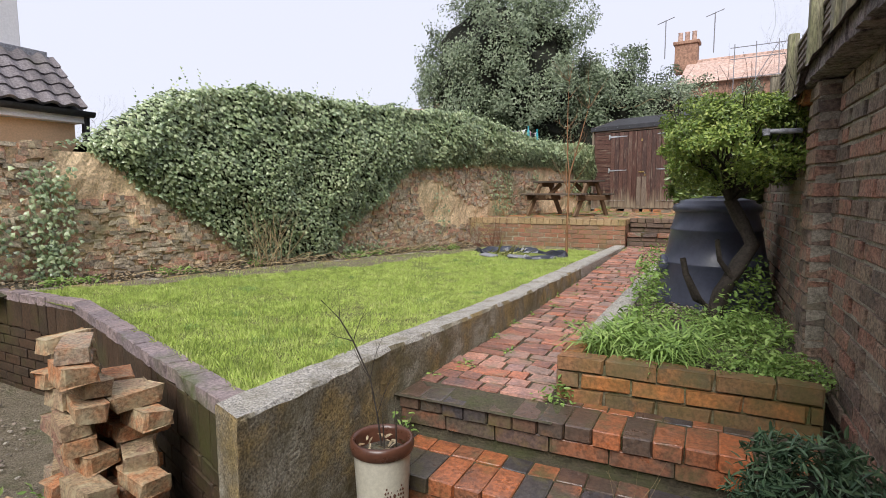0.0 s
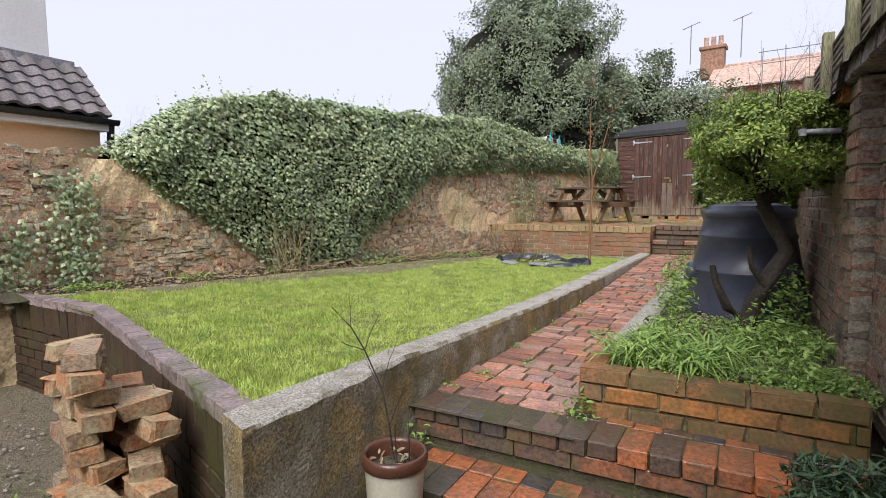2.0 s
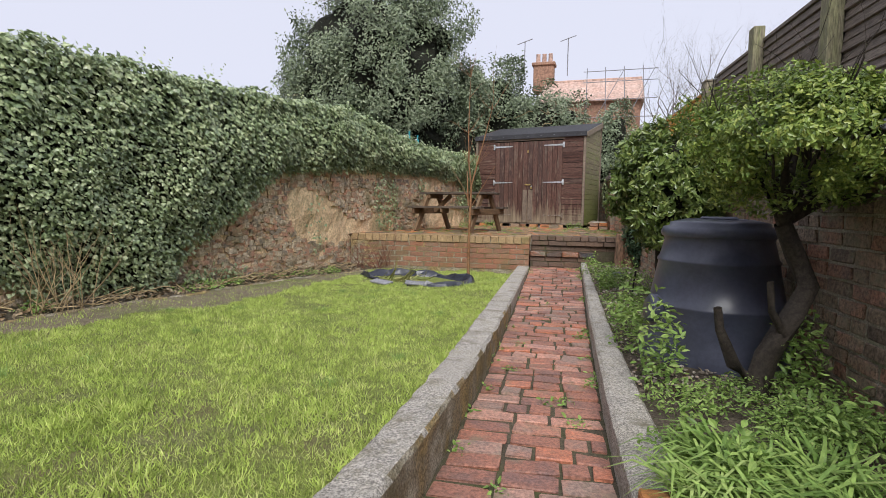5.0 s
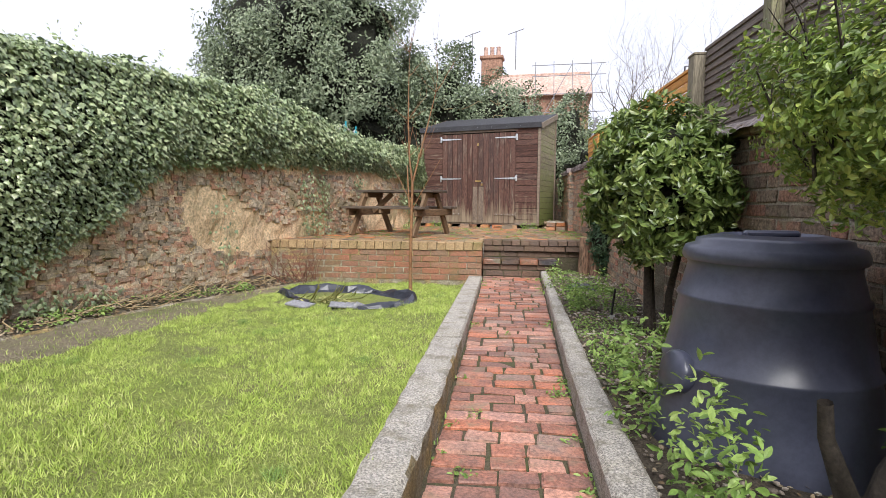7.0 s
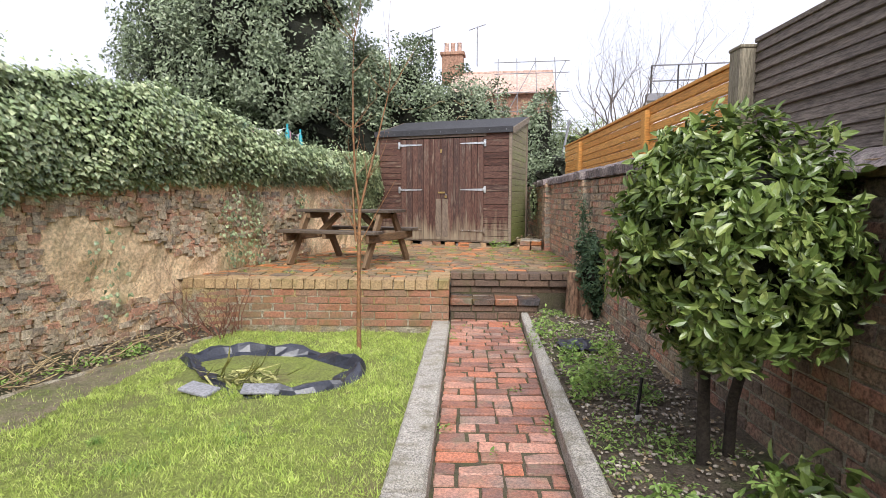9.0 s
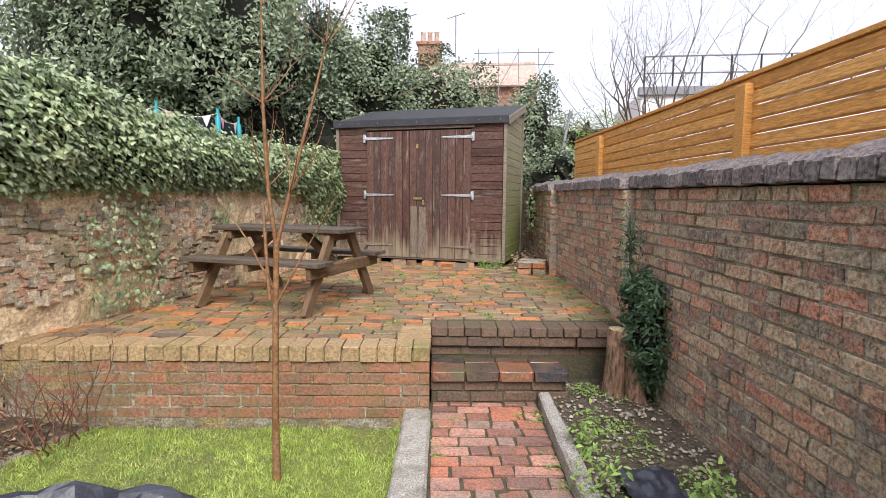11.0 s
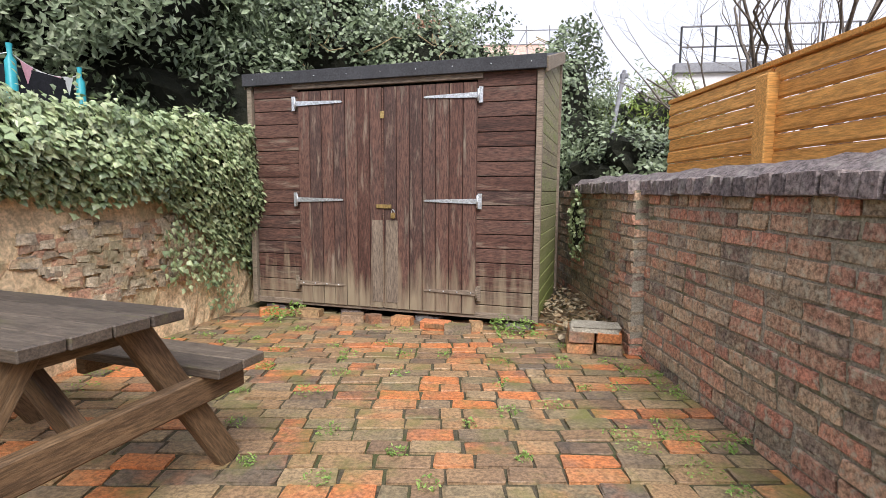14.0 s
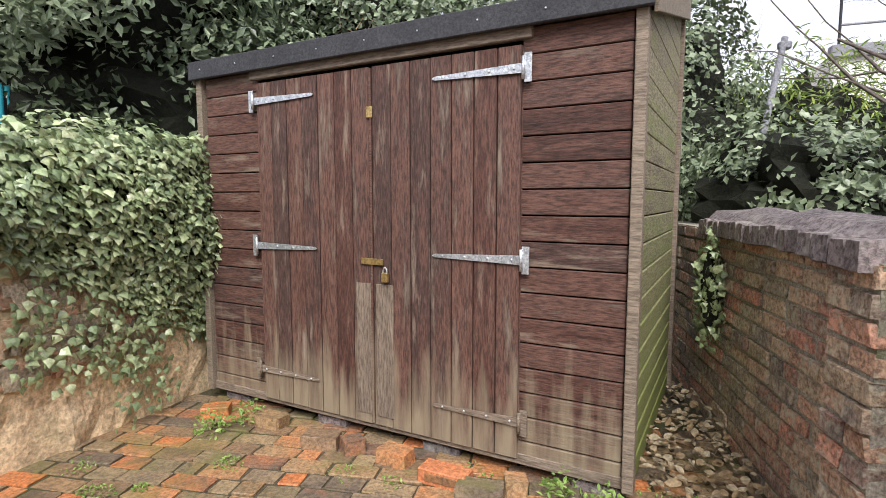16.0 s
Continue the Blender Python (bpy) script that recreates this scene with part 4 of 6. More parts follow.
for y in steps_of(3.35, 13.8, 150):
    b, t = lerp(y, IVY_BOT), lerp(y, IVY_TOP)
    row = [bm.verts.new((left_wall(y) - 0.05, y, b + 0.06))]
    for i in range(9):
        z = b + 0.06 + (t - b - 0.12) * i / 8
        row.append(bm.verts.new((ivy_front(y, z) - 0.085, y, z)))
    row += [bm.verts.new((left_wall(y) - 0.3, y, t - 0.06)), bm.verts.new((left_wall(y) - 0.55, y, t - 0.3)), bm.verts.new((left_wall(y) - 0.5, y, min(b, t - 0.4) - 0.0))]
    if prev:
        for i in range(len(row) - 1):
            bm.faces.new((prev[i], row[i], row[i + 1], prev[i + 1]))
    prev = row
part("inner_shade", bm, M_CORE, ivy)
P, NR, TP, SZ = [], [], [], []
for _ in range(105000):
    y = R.uniform(3.3, 13.75)
    b, t = lerp(y, IVY_BOT), lerp(y, IVY_TOP)
    span_ = t - b
    if R.random() > (span_ + 0.45) / 2.5:
        continue
    if R.random() < 0.80:
        z = b + span_ * R.random() + R.gauss(0, 0.03)
        x = ivy_front(y, z) - abs(R.gauss(0, 0.06)) + 0.02
        n_ = (1.0, 0.0 + R.gauss(0, 0.55), 0.7 + R.gauss(0, 0.5))
    else:
        q = R.random()
        x = ivy_front(y, t) - q * 0.75
        z = t + 0.10 * noise.noise(Vector((x * 2, y * 2.4, 0))) + R.uniform(-0.04, 0.05) - 0.1 * q * q
        n_ = (0.4 + R.gauss(0, 0.5), R.gauss(0, 0.5), 1.0)
    P.append((x, y, z)), NR.append(n_), TP.append((R.gauss(0.1, 0.35), R.gauss(0, 0.6), -1.0))
    SZ.append(R.choice((0.024, 0.032, 0.040, 0.050)) * (0.85 if span_ > 1.4 and z < 2.5 else 1.1))
for y0, y1, z0, z1, n_ in ((1.9, 2.6, 1.05, 1.75, 500), (2.75, 3.1, 1.15, 2.15, 500), (9.7, 10.4, 1.5, 2.35, 420), (11.0, 11.25, 2.1, 2.4, 70), (6.2, 7.0, 1.05, 1.25, 160), (8.2, 8.5, 1.3, 2.2, 60), (12.65, 13.35, 1.85, 2.35, 420), (13.1, 13.4, 1.6, 1.9, 90), (2.0, 2.25, 1.6, 2.1, 120)):
    for _ in range(n_):
        y, z = R.uniform(y0, y1) + R.gauss(0, 0.05), R.uniform(z0, z1) + R.gauss(0, 0.05)
        P.append((left_wall(y) + 0.05 + R.uniform(0, 0.05), y, z)), NR.append((1, R.gauss(0, 0.5), 0.3 + R.gauss(0, 0.4))), TP.append((0, R.gauss(0, 0.7), -1)), SZ.append(R.uniform(0.03, 0.05))
for _ in range(70):
    y = R.uniform(3.7, 13.5)
    x, z = ivy_front(y, lerp(y, IVY_TOP)) - R.uniform(0.1, 0.5), lerp(y, IVY_TOP)
    d = Vector((R.gauss(0.1, 0.3), R.gauss(0, 0.4), 1)).normalized()
    for k in range(R.randrange(3, 10)):
        q = Vector((x, y, z)) + d * (0.035 * k)
        P.append(tuple(q)), NR.append((R.gauss(0.5, 0.5), R.gauss(0, 0.5), R.gauss(0.5, 0.4))), TP.append((R.gauss(0, 1), R.gauss(0, 1), 0.2)), SZ.append(R.uniform(0.02, 0.04))
tagged(part("ivy_leaves", leaves("ivy_leaves", P, NR, TP, SZ, "ivy"), M_IVY, ivy), kind="stuff")
runs = []
for _ in range(34):
    y = R.choice((R.uniform(4.5, 5.6), R.uniform(5.0, 7.6), R.uniform(1.9, 3.6), R.uniform(7.8, 10.5)))
    z, run = R.uniform(1.05, 1.3), []
    for k in range(7):
        run.append((Vector((left_wall(y) + 0.07 + R.uniform(0, 0.05), y, z)), 0.0026 * (1.2 - k / 7)))
        y, z = y + R.gauss(0.03, 0.06), z + R.uniform(0.04, 0.14)
    runs.append(run)
tagged(part("bare_vines", tubes("vines", runs, 4), M_STRAW, ivy), kind="stuff")


# ---- leafy crowns ----
def crown(name, centre, radii, count, size, material, parent, kind="oval", rough=0.28, scale=1.6, seed=0.0, core=0.72, shell=0.3, wide=1.0, clump=0, tipz=0.2):
    """Leaves in an uneven shell with gaps, over a small near-black core that stands for inner shade."""
    d = unit(N.normal(0, 1, (count, 3)))
    bulge = 1 + rough * lumps(d * np.array(radii), scale, seed)
    if clump:
        mids = unit(N.normal(0, 1, (clump, 3)))
        k = N.randint(0, clump, count)
        d = unit(mids[k] + N.normal(0, 0.55 / math.sqrt(clump) * 2, (count, 3)))
        bulge = 1 + rough * lumps(d * np.array(radii), scale, seed) + N.uniform(-0.06, 0.10, clump)[k]
    depth = 1 - shell * N.uniform(0, 1, count) ** 1.7
    p = np.array(centre) + d * np.array(radii) * (bulge * depth)[:, None]
    nr = unit(d / np.array(radii)) + N.normal(0, 0.6, (count, 3)) + (0, 0, 0.25)
    tip = N.normal(0, 0.8, (count, 3)) + d * 0.7 + (0, 0, tipz)
    ob = part(name, leaves(name, p, nr, tip, size * N.uniform(0.6, 1.25, count), kind, wide), material, parent)
    tagged(ob, kind="stuff")
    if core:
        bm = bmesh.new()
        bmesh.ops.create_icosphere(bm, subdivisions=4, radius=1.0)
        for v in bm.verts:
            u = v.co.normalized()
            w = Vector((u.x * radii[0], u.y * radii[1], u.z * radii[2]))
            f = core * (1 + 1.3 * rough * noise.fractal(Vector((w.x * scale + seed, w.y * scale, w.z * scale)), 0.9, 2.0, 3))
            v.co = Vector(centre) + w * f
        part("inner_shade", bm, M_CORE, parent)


# big holly behind the wall
tree = thing("holly_tree", "tall dense grey-green evergreen tree behind the wall", "tree", pose(-5.45, 15.4, LOW))
part("trunk", tubes("trunk", [[((0, 0, 0), 0.22), ((0.05, 0, 1.0), 0.17), ((0.1, 0.1, 2.5), 0.13), ((0.1, 0, 4.5), 0.06)]], 10), M_BARK, tree)
crown("holly_leaves", (0, 0, 4.65), (2.45, 2.1, 2.85), 70000, 0.095, M_HOLLY, tree, kind="far", rough=0.22, scale=0.8, seed=4, core=0.76, shell=0.22, clump=260)
# skirt of the same tree; shade under the crown is put into darker leaves
crown("skirt_leaves", (-0.2, -0.9, 2.9), (1.9, 1.0, 1.5), 16000, 0.09, M_SHADED_LEAF, tree, kind="far", rough=0.25, scale=1.0, seed=12, core=0.8, shell=0.25, clump=70)
crown("lower_leaves", (1.5, 0.4, 2.7), (1.7, 1.5, 1.4), 14000, 0.10, M_HOLLY, tree, kind="far", rough=0.3, scale=1.0, seed=9, core=0.8, shell=0.25, clump=50)
# leafy trees and ivy-clad hedge behind the shed
for x, y, z, rx, ry, rz, n_, s_, sd, lab in ((-2.9, 16.6, 3.7, 1.7, 1.1, 2.2, 38000, 0.075, 1, "dark evergreen tree with dense small leaves"),
                                             (-1.15, 16.7, 3.5, 1.5, 1.0, 1.65, 30000, 0.07, 2, "ivy-clad bushy tree rising behind the shed"),
                                             (0.62, 15.9, 3.15, 0.75, 0.6, 1.35, 13000, 0.06, 3, "ivy-clad stump of a tree beside the shed"),
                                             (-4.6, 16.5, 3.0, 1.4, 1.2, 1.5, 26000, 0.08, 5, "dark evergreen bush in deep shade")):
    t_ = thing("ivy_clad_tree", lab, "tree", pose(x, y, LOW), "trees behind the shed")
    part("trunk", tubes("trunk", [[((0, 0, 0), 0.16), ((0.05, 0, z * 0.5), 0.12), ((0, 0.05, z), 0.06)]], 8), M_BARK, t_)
    # the last bush's leaf colour carries its deep shade
    crown("leaves", (0, 0, z - LOW), (rx, ry, rz), n_, s_, M_SHADED_LEAF if sd == 5 else M_HOLLY, t_, rough=0.32, scale=1.3, seed=sd, core=0.68, shell=0.36, clump=90, kind="far", wide=1.4)
    if sd == 2:
        runs = []
        for k in range(26):
            a = R.uniform(0, 6.28)
            q = Vector((1.5 * math.cos(a), -0.95 + R.uniform(0, 0.3), z - LOW + R.uniform(-1.2, 1.4)))
            run = []
            for j in range(7):
                run.append((q.copy(), 0.007))
                q = q + Vector((R.uniform(-0.2, 0.2), R.uniform(-0.1, 0.06), R.uniform(-0.16, 0.1)))
            runs.append(run)
        tagged(part("tangled_stems", tubes("tangled", runs, 4), M_STRAW, t_), kind="stuff")

# shrubs in the right bed
shrub = thing("clipped_shrub", "clipped umbrella-shaped evergreen shrub with black leaning trunk", "shrub", pose(0.03, 4.16, 1.08))
runs = [[((0, 0, -0.03), 0.060), ((0.04, -0.02, 0.20), 0.052), ((0.13, -0.04, 0.40), 0.048), ((0.20, 0.0, 0.52), 0.045), ((0.13, -0.02, 0.66), 0.042), ((0.06, -0.05, 0.80), 0.036)],
        [((0.02, 0, 0.06), 0.045), ((-0.10, -0.04, 0.16), 0.03), ((-0.17, -0.06, 0.32), 0.02), ((-0.19, -0.08, 0.42), 0.018)],
        [((0.10, -0.05, 0.30), 0.02), ((0.02, -0.10, 0.42), 0.015), ((0.0, -0.12, 0.55), 0.014)]]
for dx, dy, dz in ((-0.3, -0.1, 0.42), (0.0, 0.25, 0.5), (0.32, -0.2, 0.42), (0.30, 0.22, 0.40), (-0.12, -0.3, 0.45), (0.42, 0.0, 0.22), (0.06, 0.02, 0.6)):
    a = Vector((0.06, -0.05, 0.80))
    runs.append([(a, 0.026), (a + Vector((dx, dy, dz)) * 0.4 + Vector((0, 0, 0.02)), 0.018), (a + Vector((dx, dy, dz * 0.7)) * 0.8, 0.010), (a + Vector((dx, dy, dz * 0.6)) * 1.05, 0.004)])
part("trunk", tubes("trunk", runs, 8), M_BARK, shrub)
twigs = []
for k in range(46):
    a = Vector((0.06, -0.05, 0.95)) + Vector((R.uniform(-0.3, 0.35), R.uniform(-0.3, 0.3), R.uniform(0, 0.15)))
    grow(a, (a.x, a.y, 0.6), R.uniform(0.2, 0.4), 0.006, 1, R, twigs, 0.3, 2, 0.1, 3)
tagged(part("fine_twiggery", tubes("twigs", twigs, 4), M_BARK, shrub), kind="stuff")
crown("leaves", (0.10, -0.08, 1.15), (0.46, 0.52, 0.27), 30000, 0.024, M_SHRUB, shrub, rough=0.34, scale=3, seed=3, core=0, shell=0.5, clump=150, wide=1.1)
laurel = thing("laurel_bush", "round glossy laurel bush on two dark bare stems", "shrub", pose(0.02, 6.22, 1.08))
part("trunk", tubes("trunk", [[((0.02, 0.1, -0.03), 0.032), ((0.0, 0.08, 0.3), 0.028), ((-0.03, 0.03, 0.7), 0.022), ((-0.1, 0, 1.1), 0.012)],
                              [((0.16, 0.16, -0.03), 0.028), ((0.15, 0.13, 0.3), 0.025), ((0.2, 0.06, 0.7), 0.02), ((0.22, 0, 1.1), 0.012)],
                              [((0.09, 0.22, -0.03), 0.024), ((0.05, 0.2, 0.4), 0.02), ((0.02, 0.12, 0.9), 0.014)]], 8), M_BARK, laurel)
crown("leaves", (0.05, -0.02, 1.02), (0.43, 0.43, 0.46), 15000, 0.058, M_BAY, laurel, rough=0.34, scale=2.6, seed=6, core=0.64, shell=0.40, clump=320, wide=0.95, tipz=0.7)
spr = thing("laurel_sucker", "low glossy laurel shoots at the bush's foot", "shrub", pose(0.14, 5.72, 1.08))
crown("leaves", (0, 0, 0.14), (0.20, 0.22, 0.2), 260, 0.08, M_BAY, spr, rough=0.3, scale=4, core=0, shell=0.8)
hebe = thing("hebe_bush", "dark blue-green bush growing round a sawn stump", "shrub", pose(0.24, 9.32, 1.10))
crown("leaves", (0.03, 0, 0.50), (0.17, 0.24, 0.42), 3200, 0.05, M_HEBE, hebe, rough=0.4, scale=4, seed=2, core=0.6, shell=0.5, clump=40, wide=0.8)
crown("top_shoot", (-0.03, 0.18, 1.02), (0.08, 0.09, 0.25), 240, 0.045, M_HEBE, hebe, rough=0.3, scale=5, core=0, shell=0.9, wide=0.6)
part("stem", tubes("stem", [[((0, 0, 0), 0.02), ((0, 0.08, 0.5), 0.015), ((-0.03, 0.16, 0.9), 0.008), ((-0.03, 0.2, 1.24), 0.003)]], 6), M_BARK, hebe)
hebe2 = thing("hebe_bush", "low feathery green bush beside the brick steps", "shrub", pose(0.25, 2.06, LOW))
crown("leaves", (0, 0, 0.40), (0.23, 0.24, 0.35), 8000, 0.042, M_HEBE, hebe2, rough=0.3, scale=4, seed=8, core=0.7, shell=0.4, clump=60, wide=0.5, tipz=0.6)
dead = thing("dry_plant", "pale dry twiggy plant stems by the steps", "plant", pose(-0.18, 1.95, LOW))
runs = []
for k in range(9):
    grow((R.uniform(-0.1, 0.1), R.uniform(-0.05, 0.05), 0), (R.gauss(0, 0.4), R.gauss(0, 0.3), 1), R.uniform(0.3, 0.5), 0.003, 1, R, runs, 0.2, 2, 0.3, 3)
tagged(part("dry_stems", tubes("dry", runs, 4), M_STRAW, dead), kind="stuff")

# sawn stumps
M_LOG = mat("old_log_bark", [(0.10, 0.055, 0.035), (0.19, 0.11, 0.07), (0.14, 0.11, 0.07)], 14, 50, 0.8, 1.0, 0.012, stretch=(1, 1, 0.25), bright=0.6, moss=0.2)
for x, y, r0, h, a in ((0.09, 9.37, 0.075, 0.50, 2), (0.22, 9.29, 0.068, 0.36, -3)):
    st = thing("tree_stump", "sawn brown tree stump in the flower bed", "tree stump", pose(x, y, 1.06, a, a), "stumps")
    part("stump_bark", spin("stump_bark", [(r0 * 1.25, 0), (r0 * 1.05, 0.05), (r0, 0.15), (r0 * 0.95, h * 0.6), (r0 * 0.98, h), (r0 * 0.9, h + 0.006)], 14), M_LOG, st)
    part("cut_face", spin("cut_face", [(r0 * 0.93, h + 0.004), (r0 * 0.5, h + 0.007), (0.0, h + 0.006)], 14), M_STRAW, st)

# young fruit tree
sap = thing("young_tree", "slender young bare tree with reddish bark on the lawn", "tree", pose(-1.93, 8.46, 1.03))
runs = [[((0, 0, -0.03), 0.022), ((0.0, 0, 0.3), 0.018), ((0.005, 0.02, 0.75), 0.016), ((0.015, 0.03, 1.16), 0.015)],
        [((0.015, 0.03, 1.16), 0.012), ((-0.02, 0.03, 1.45), 0.010), ((-0.03, 0.02, 1.85), 0.008), ((-0.02, 0.0, 2.3), 0.004), ((-0.01, 0, 2.55), 0.002)],
        [((0.015, 0.03, 1.16), 0.012), ((0.08, 0.05, 1.42), 0.010), ((0.17, 0.08, 1.78), 0.008), ((0.26, 0.1, 2.15), 0.004), ((0.28, 0.1, 2.35), 0.002)],
        [((0.0, 0.02, 0.95), 0.007), ((-0.12, 0.0, 1.2), 0.005), ((-0.26, 0.0, 1.42), 0.002)],
        [((0.0, 0.02, 0.85), 0.007), ((0.14, 0.0, 1.1), 0.005), ((0.33, -0.02, 1.42), 0.002)],
        [((-0.015, 0.0, 0.9), 0.010), ((-0.03, 0.01, 1.15), 0.009), ((-0.04, 0.02, 1.36), 0.007)]]
for k in range(26):
    base = R.choice(runs[1:3])
    q, _ = base[R.randrange(1, len(base))]
    grow(q, (R.gauss(0, 0.5), R.gauss(0, 0.5), R.uniform(0.3, 1)), R.uniform(0.15, 0.42), 0.004, 1, R, runs, 0.15, 2, 0.2, 3)
part("trunk", tubes("sapling", runs[:1], 8), M_TWIG, sap)
for run in runs[1:6]:
    part("branch", tubes("branch", [run], 6), M_TWIG, sap)
tagged(part("fine_twiggery", tubes("twigs", runs[6:], 4), M_TWIG, sap), kind="stuff")

# bare trees and winter scrub
for x, y, z, h, sd, lab, mt in ((1.5, 12.3, 2.6, 1.5, 21, "bare many-branched tree beyond the fence", M_BARE), (2.3, 14.6, 2.6, 1.6, 35, "bare winter tree beyond the fence", M_BARE), (1.9, 13.3, 2.6, 1.6, 52, "bare many-branched tree beyond the fence", M_BARE),
                                (-9.6, 6.2, 1.5, 1.1, 28, "pale leafless tree behind the garden wall", M_BARE)):
    t_ = thing("bare_tree", lab, "tree", pose(x, y, z), "bare trees")
    rr, runs = random.Random(sd), []
    runs.append([((0, 0, LOW - z), 0.07), ((0, 0, 0.4), 0.05)])
    for k in range(8):
        grow((0, 0, 0.2), (rr.gauss(0, 0.9), rr.gauss(0, 0.5), 0.8), h * 0.95, 0.022, 4, rr, runs, 0.33, 2, 0.06, 4)
    runs = [r_ for r_ in runs if min(p_[0] + x for p_, _ in r_) > 0.72 or x < 0]
    tagged(part("bare_crown", tubes("branches", runs, 4), mt, t_), kind="stuff")

# brambles and evergreens behind the right wall
hed = thing("garden_bush", "leafy dark green bush spilling over the wall end", "shrub", pose(0.95, 14.6, LOW))
crown("leaves", (0.15, 0.2, 2.25), (0.75, 0.9, 0.6), 7000, 0.06, M_HOLLY, hed, kind="far", rough=0.4, scale=2.4, seed=5, core=0.7, shell=0.4, clump=60, wide=1.3)
bam = thing("garden_bush", "feathery yellow-green bamboo-like bush", "shrub", pose(1.3, 16.6, LOW))
crown("leaves", (0.5, 0, 2.75), (1.3, 0.6, 0.95), 7500, 0.09, M_SHRUB, bam, rough=0.4, scale=2, seed=7, core=0.6, shell=0.6, wide=0.45)
cornerivy = thing("ivy", "ivy growing in the gap beside the shed", "ivy", pose(0.22, 13.5, TERRACE))
crown("leaves", (0.07, 0.2, 0.75), (0.06, 0.16, 0.30), 450, 0.035, M_IVY, cornerivy, "ivy", rough=0.4, scale=4, core=0.6, shell=0.5)
for x, y, z, h in ((1.45, 5.6, 3.0, 0.9), (1.7, 4.7, 3.0, 1.3)):
    con = thing("conifer", "wispy yellow-green conifer tip above the fence", "tree", pose(x, y, LOW))
    part("trunk", tubes("con", [[((0, 0, 0), 0.04), ((0, 0, z + h - LOW), 0.004)]], 5), M_TWIG, con)
    crown("sprays", (0, 0, z + h * 0.25 - LOW), (0.16, 0.16, h * 0.7), 900, 0.07, M_SHRUB, con, rough=0.4, scale=4, core=0, shell=0.9, wide=0.4)

# ---- low growth ----
def tuft(name, label, x, y, z, r, n, size, material, kind="oval", h=0.15, category="plant", wide=1.0, group=""):
    t_ = thing(name, label, category, pose(x, y, z), group)
    d = N.normal(0, 0.5, (n, 3))
    if kind == "arch":
        a = N.uniform(0, 2 * math.pi, n)
        p = np.c_[N.normal(0, r * 0.35, (n, 2)), np.zeros(n)]
        out = np.c_[np.cos(a), np.sin(a), N.normal(0.1, 0.25, n)]
        me = leaves(name, p, np.c_[N.normal(0, 0.15, (n, 2)), np.ones(n)], out, size * N.uniform(0.5, 1.2, n), "arch", wide)
    else:
        q = N.uniform(0, 1, n)
        a = N.uniform(0, 2 * math.pi, n)
        rad = r * np.sqrt(N.uniform(0, 1, n))
        p = np.c_[rad * np.cos(a), rad * np.sin(a), h * q * (1 - 0.5 * (rad / r) ** 2)]
        me = leaves(name, p, d + (0, 0, 0.9), N.normal(0, 1, (n, 3)) + (0, 0, 0.1), size * N.uniform(0.5, 1.2, n), kind, wide)
    tagged(part("leaf_mass", me, material, t_), kind="stuff")
    return t_


for i in range(16):
    tuft("nettle", "fresh green nettle shoots in the flower bed", R.choice((R.uniform(-0.35, 0.30), R.uniform(-0.4, -0.2))), R.choice((R.uniform(3.0, 3.8), R.uniform(5.2, 6.0), R.uniform(6.8, 8.8))), 1.10,
         R.uniform(0.07, 0.15), 150, 0.042, M_WEED, h=R.uniform(0.15, 0.32), group="nettles")
for x, y in ((-0.35, 4.35), (-0.42, 4.75), (-0.38, 4.1), (0.2, 4.15), (0.28, 4.3), (-0.36, 5.15)):
    tuft("nettle", "tall green nettles beside the compost bin", x, y, 1.10, 0.11, 230, 0.042, M_WEED, h=0.45, group="nettles")
for x, y in ((-0.46, 3.02), (-0.34, 3.08), (-0.20, 2.98), (-0.38, 3.25), (-0.12, 3.2)):
    tuft("grass_tuft", "long strappy bright green grass at the bed's edge", x, y, 1.12, 0.14, 200, 0.20, M_WEED, "arch", category="plant", wide=0.8, group="grass tufts")
for i in range(24):
    x, y = R.uniform(-0.45, 0.36), R.uniform(2.9, 4.1)
    tuft("groundcover", "low leafy weeds covering the bed", x, y, 1.11, 0.17, 420, 0.024, M_WEED, h=0.10, group="bed weeds")
for i in range(34):
    y = R.uniform(5.0, 9.5)
    tuft("groundcover", "low leafy weeds covering the bed", R.uniform(right_kerb_out(y) + 0.05, 0.25), y, 1.10, 0.13, 150, 0.024, M_WEED, h=0.05, group="bed weeds")
for i in range(26):
    y = R.uniform(2.7, 9.0)
    x = R.uniform(left_wall(y) + 0.08, lawn_edge(y) - 0.05)
    tuft("weed", "small green weed in the bare bed", x, y, lawn_z(x, y) + 0.02, 0.12, 60, 0.04, M_WEED, h=0.07, group="wall-foot weeds")
for x, y, z in ((-1.27, 2.40, 0.80), (-0.60, 2.72, 0.955), (-0.62, 2.70, 0.955)):
    tuft("weed", "small green weed between the step bricks", x, y, z, 0.06, 40, 0.035, M_WEED, h=0.12, group="step weeds")
for i in range(120):
    y = R.uniform(9.4, 13.0)
    x = R.uniform(left_wall(y) + 0.15, 0.30) if R.random() < 0.75 else R.uniform(0.0, 0.3)
    if y < 9.75 and x > -1.2:
        continue
    tuft("weed", "tiny green weed in the terrace joints", x, y, TERRACE + 0.004, R.uniform(0.03, 0.09), 56, 0.018, M_WEED, h=0.03, group="terrace weeds")
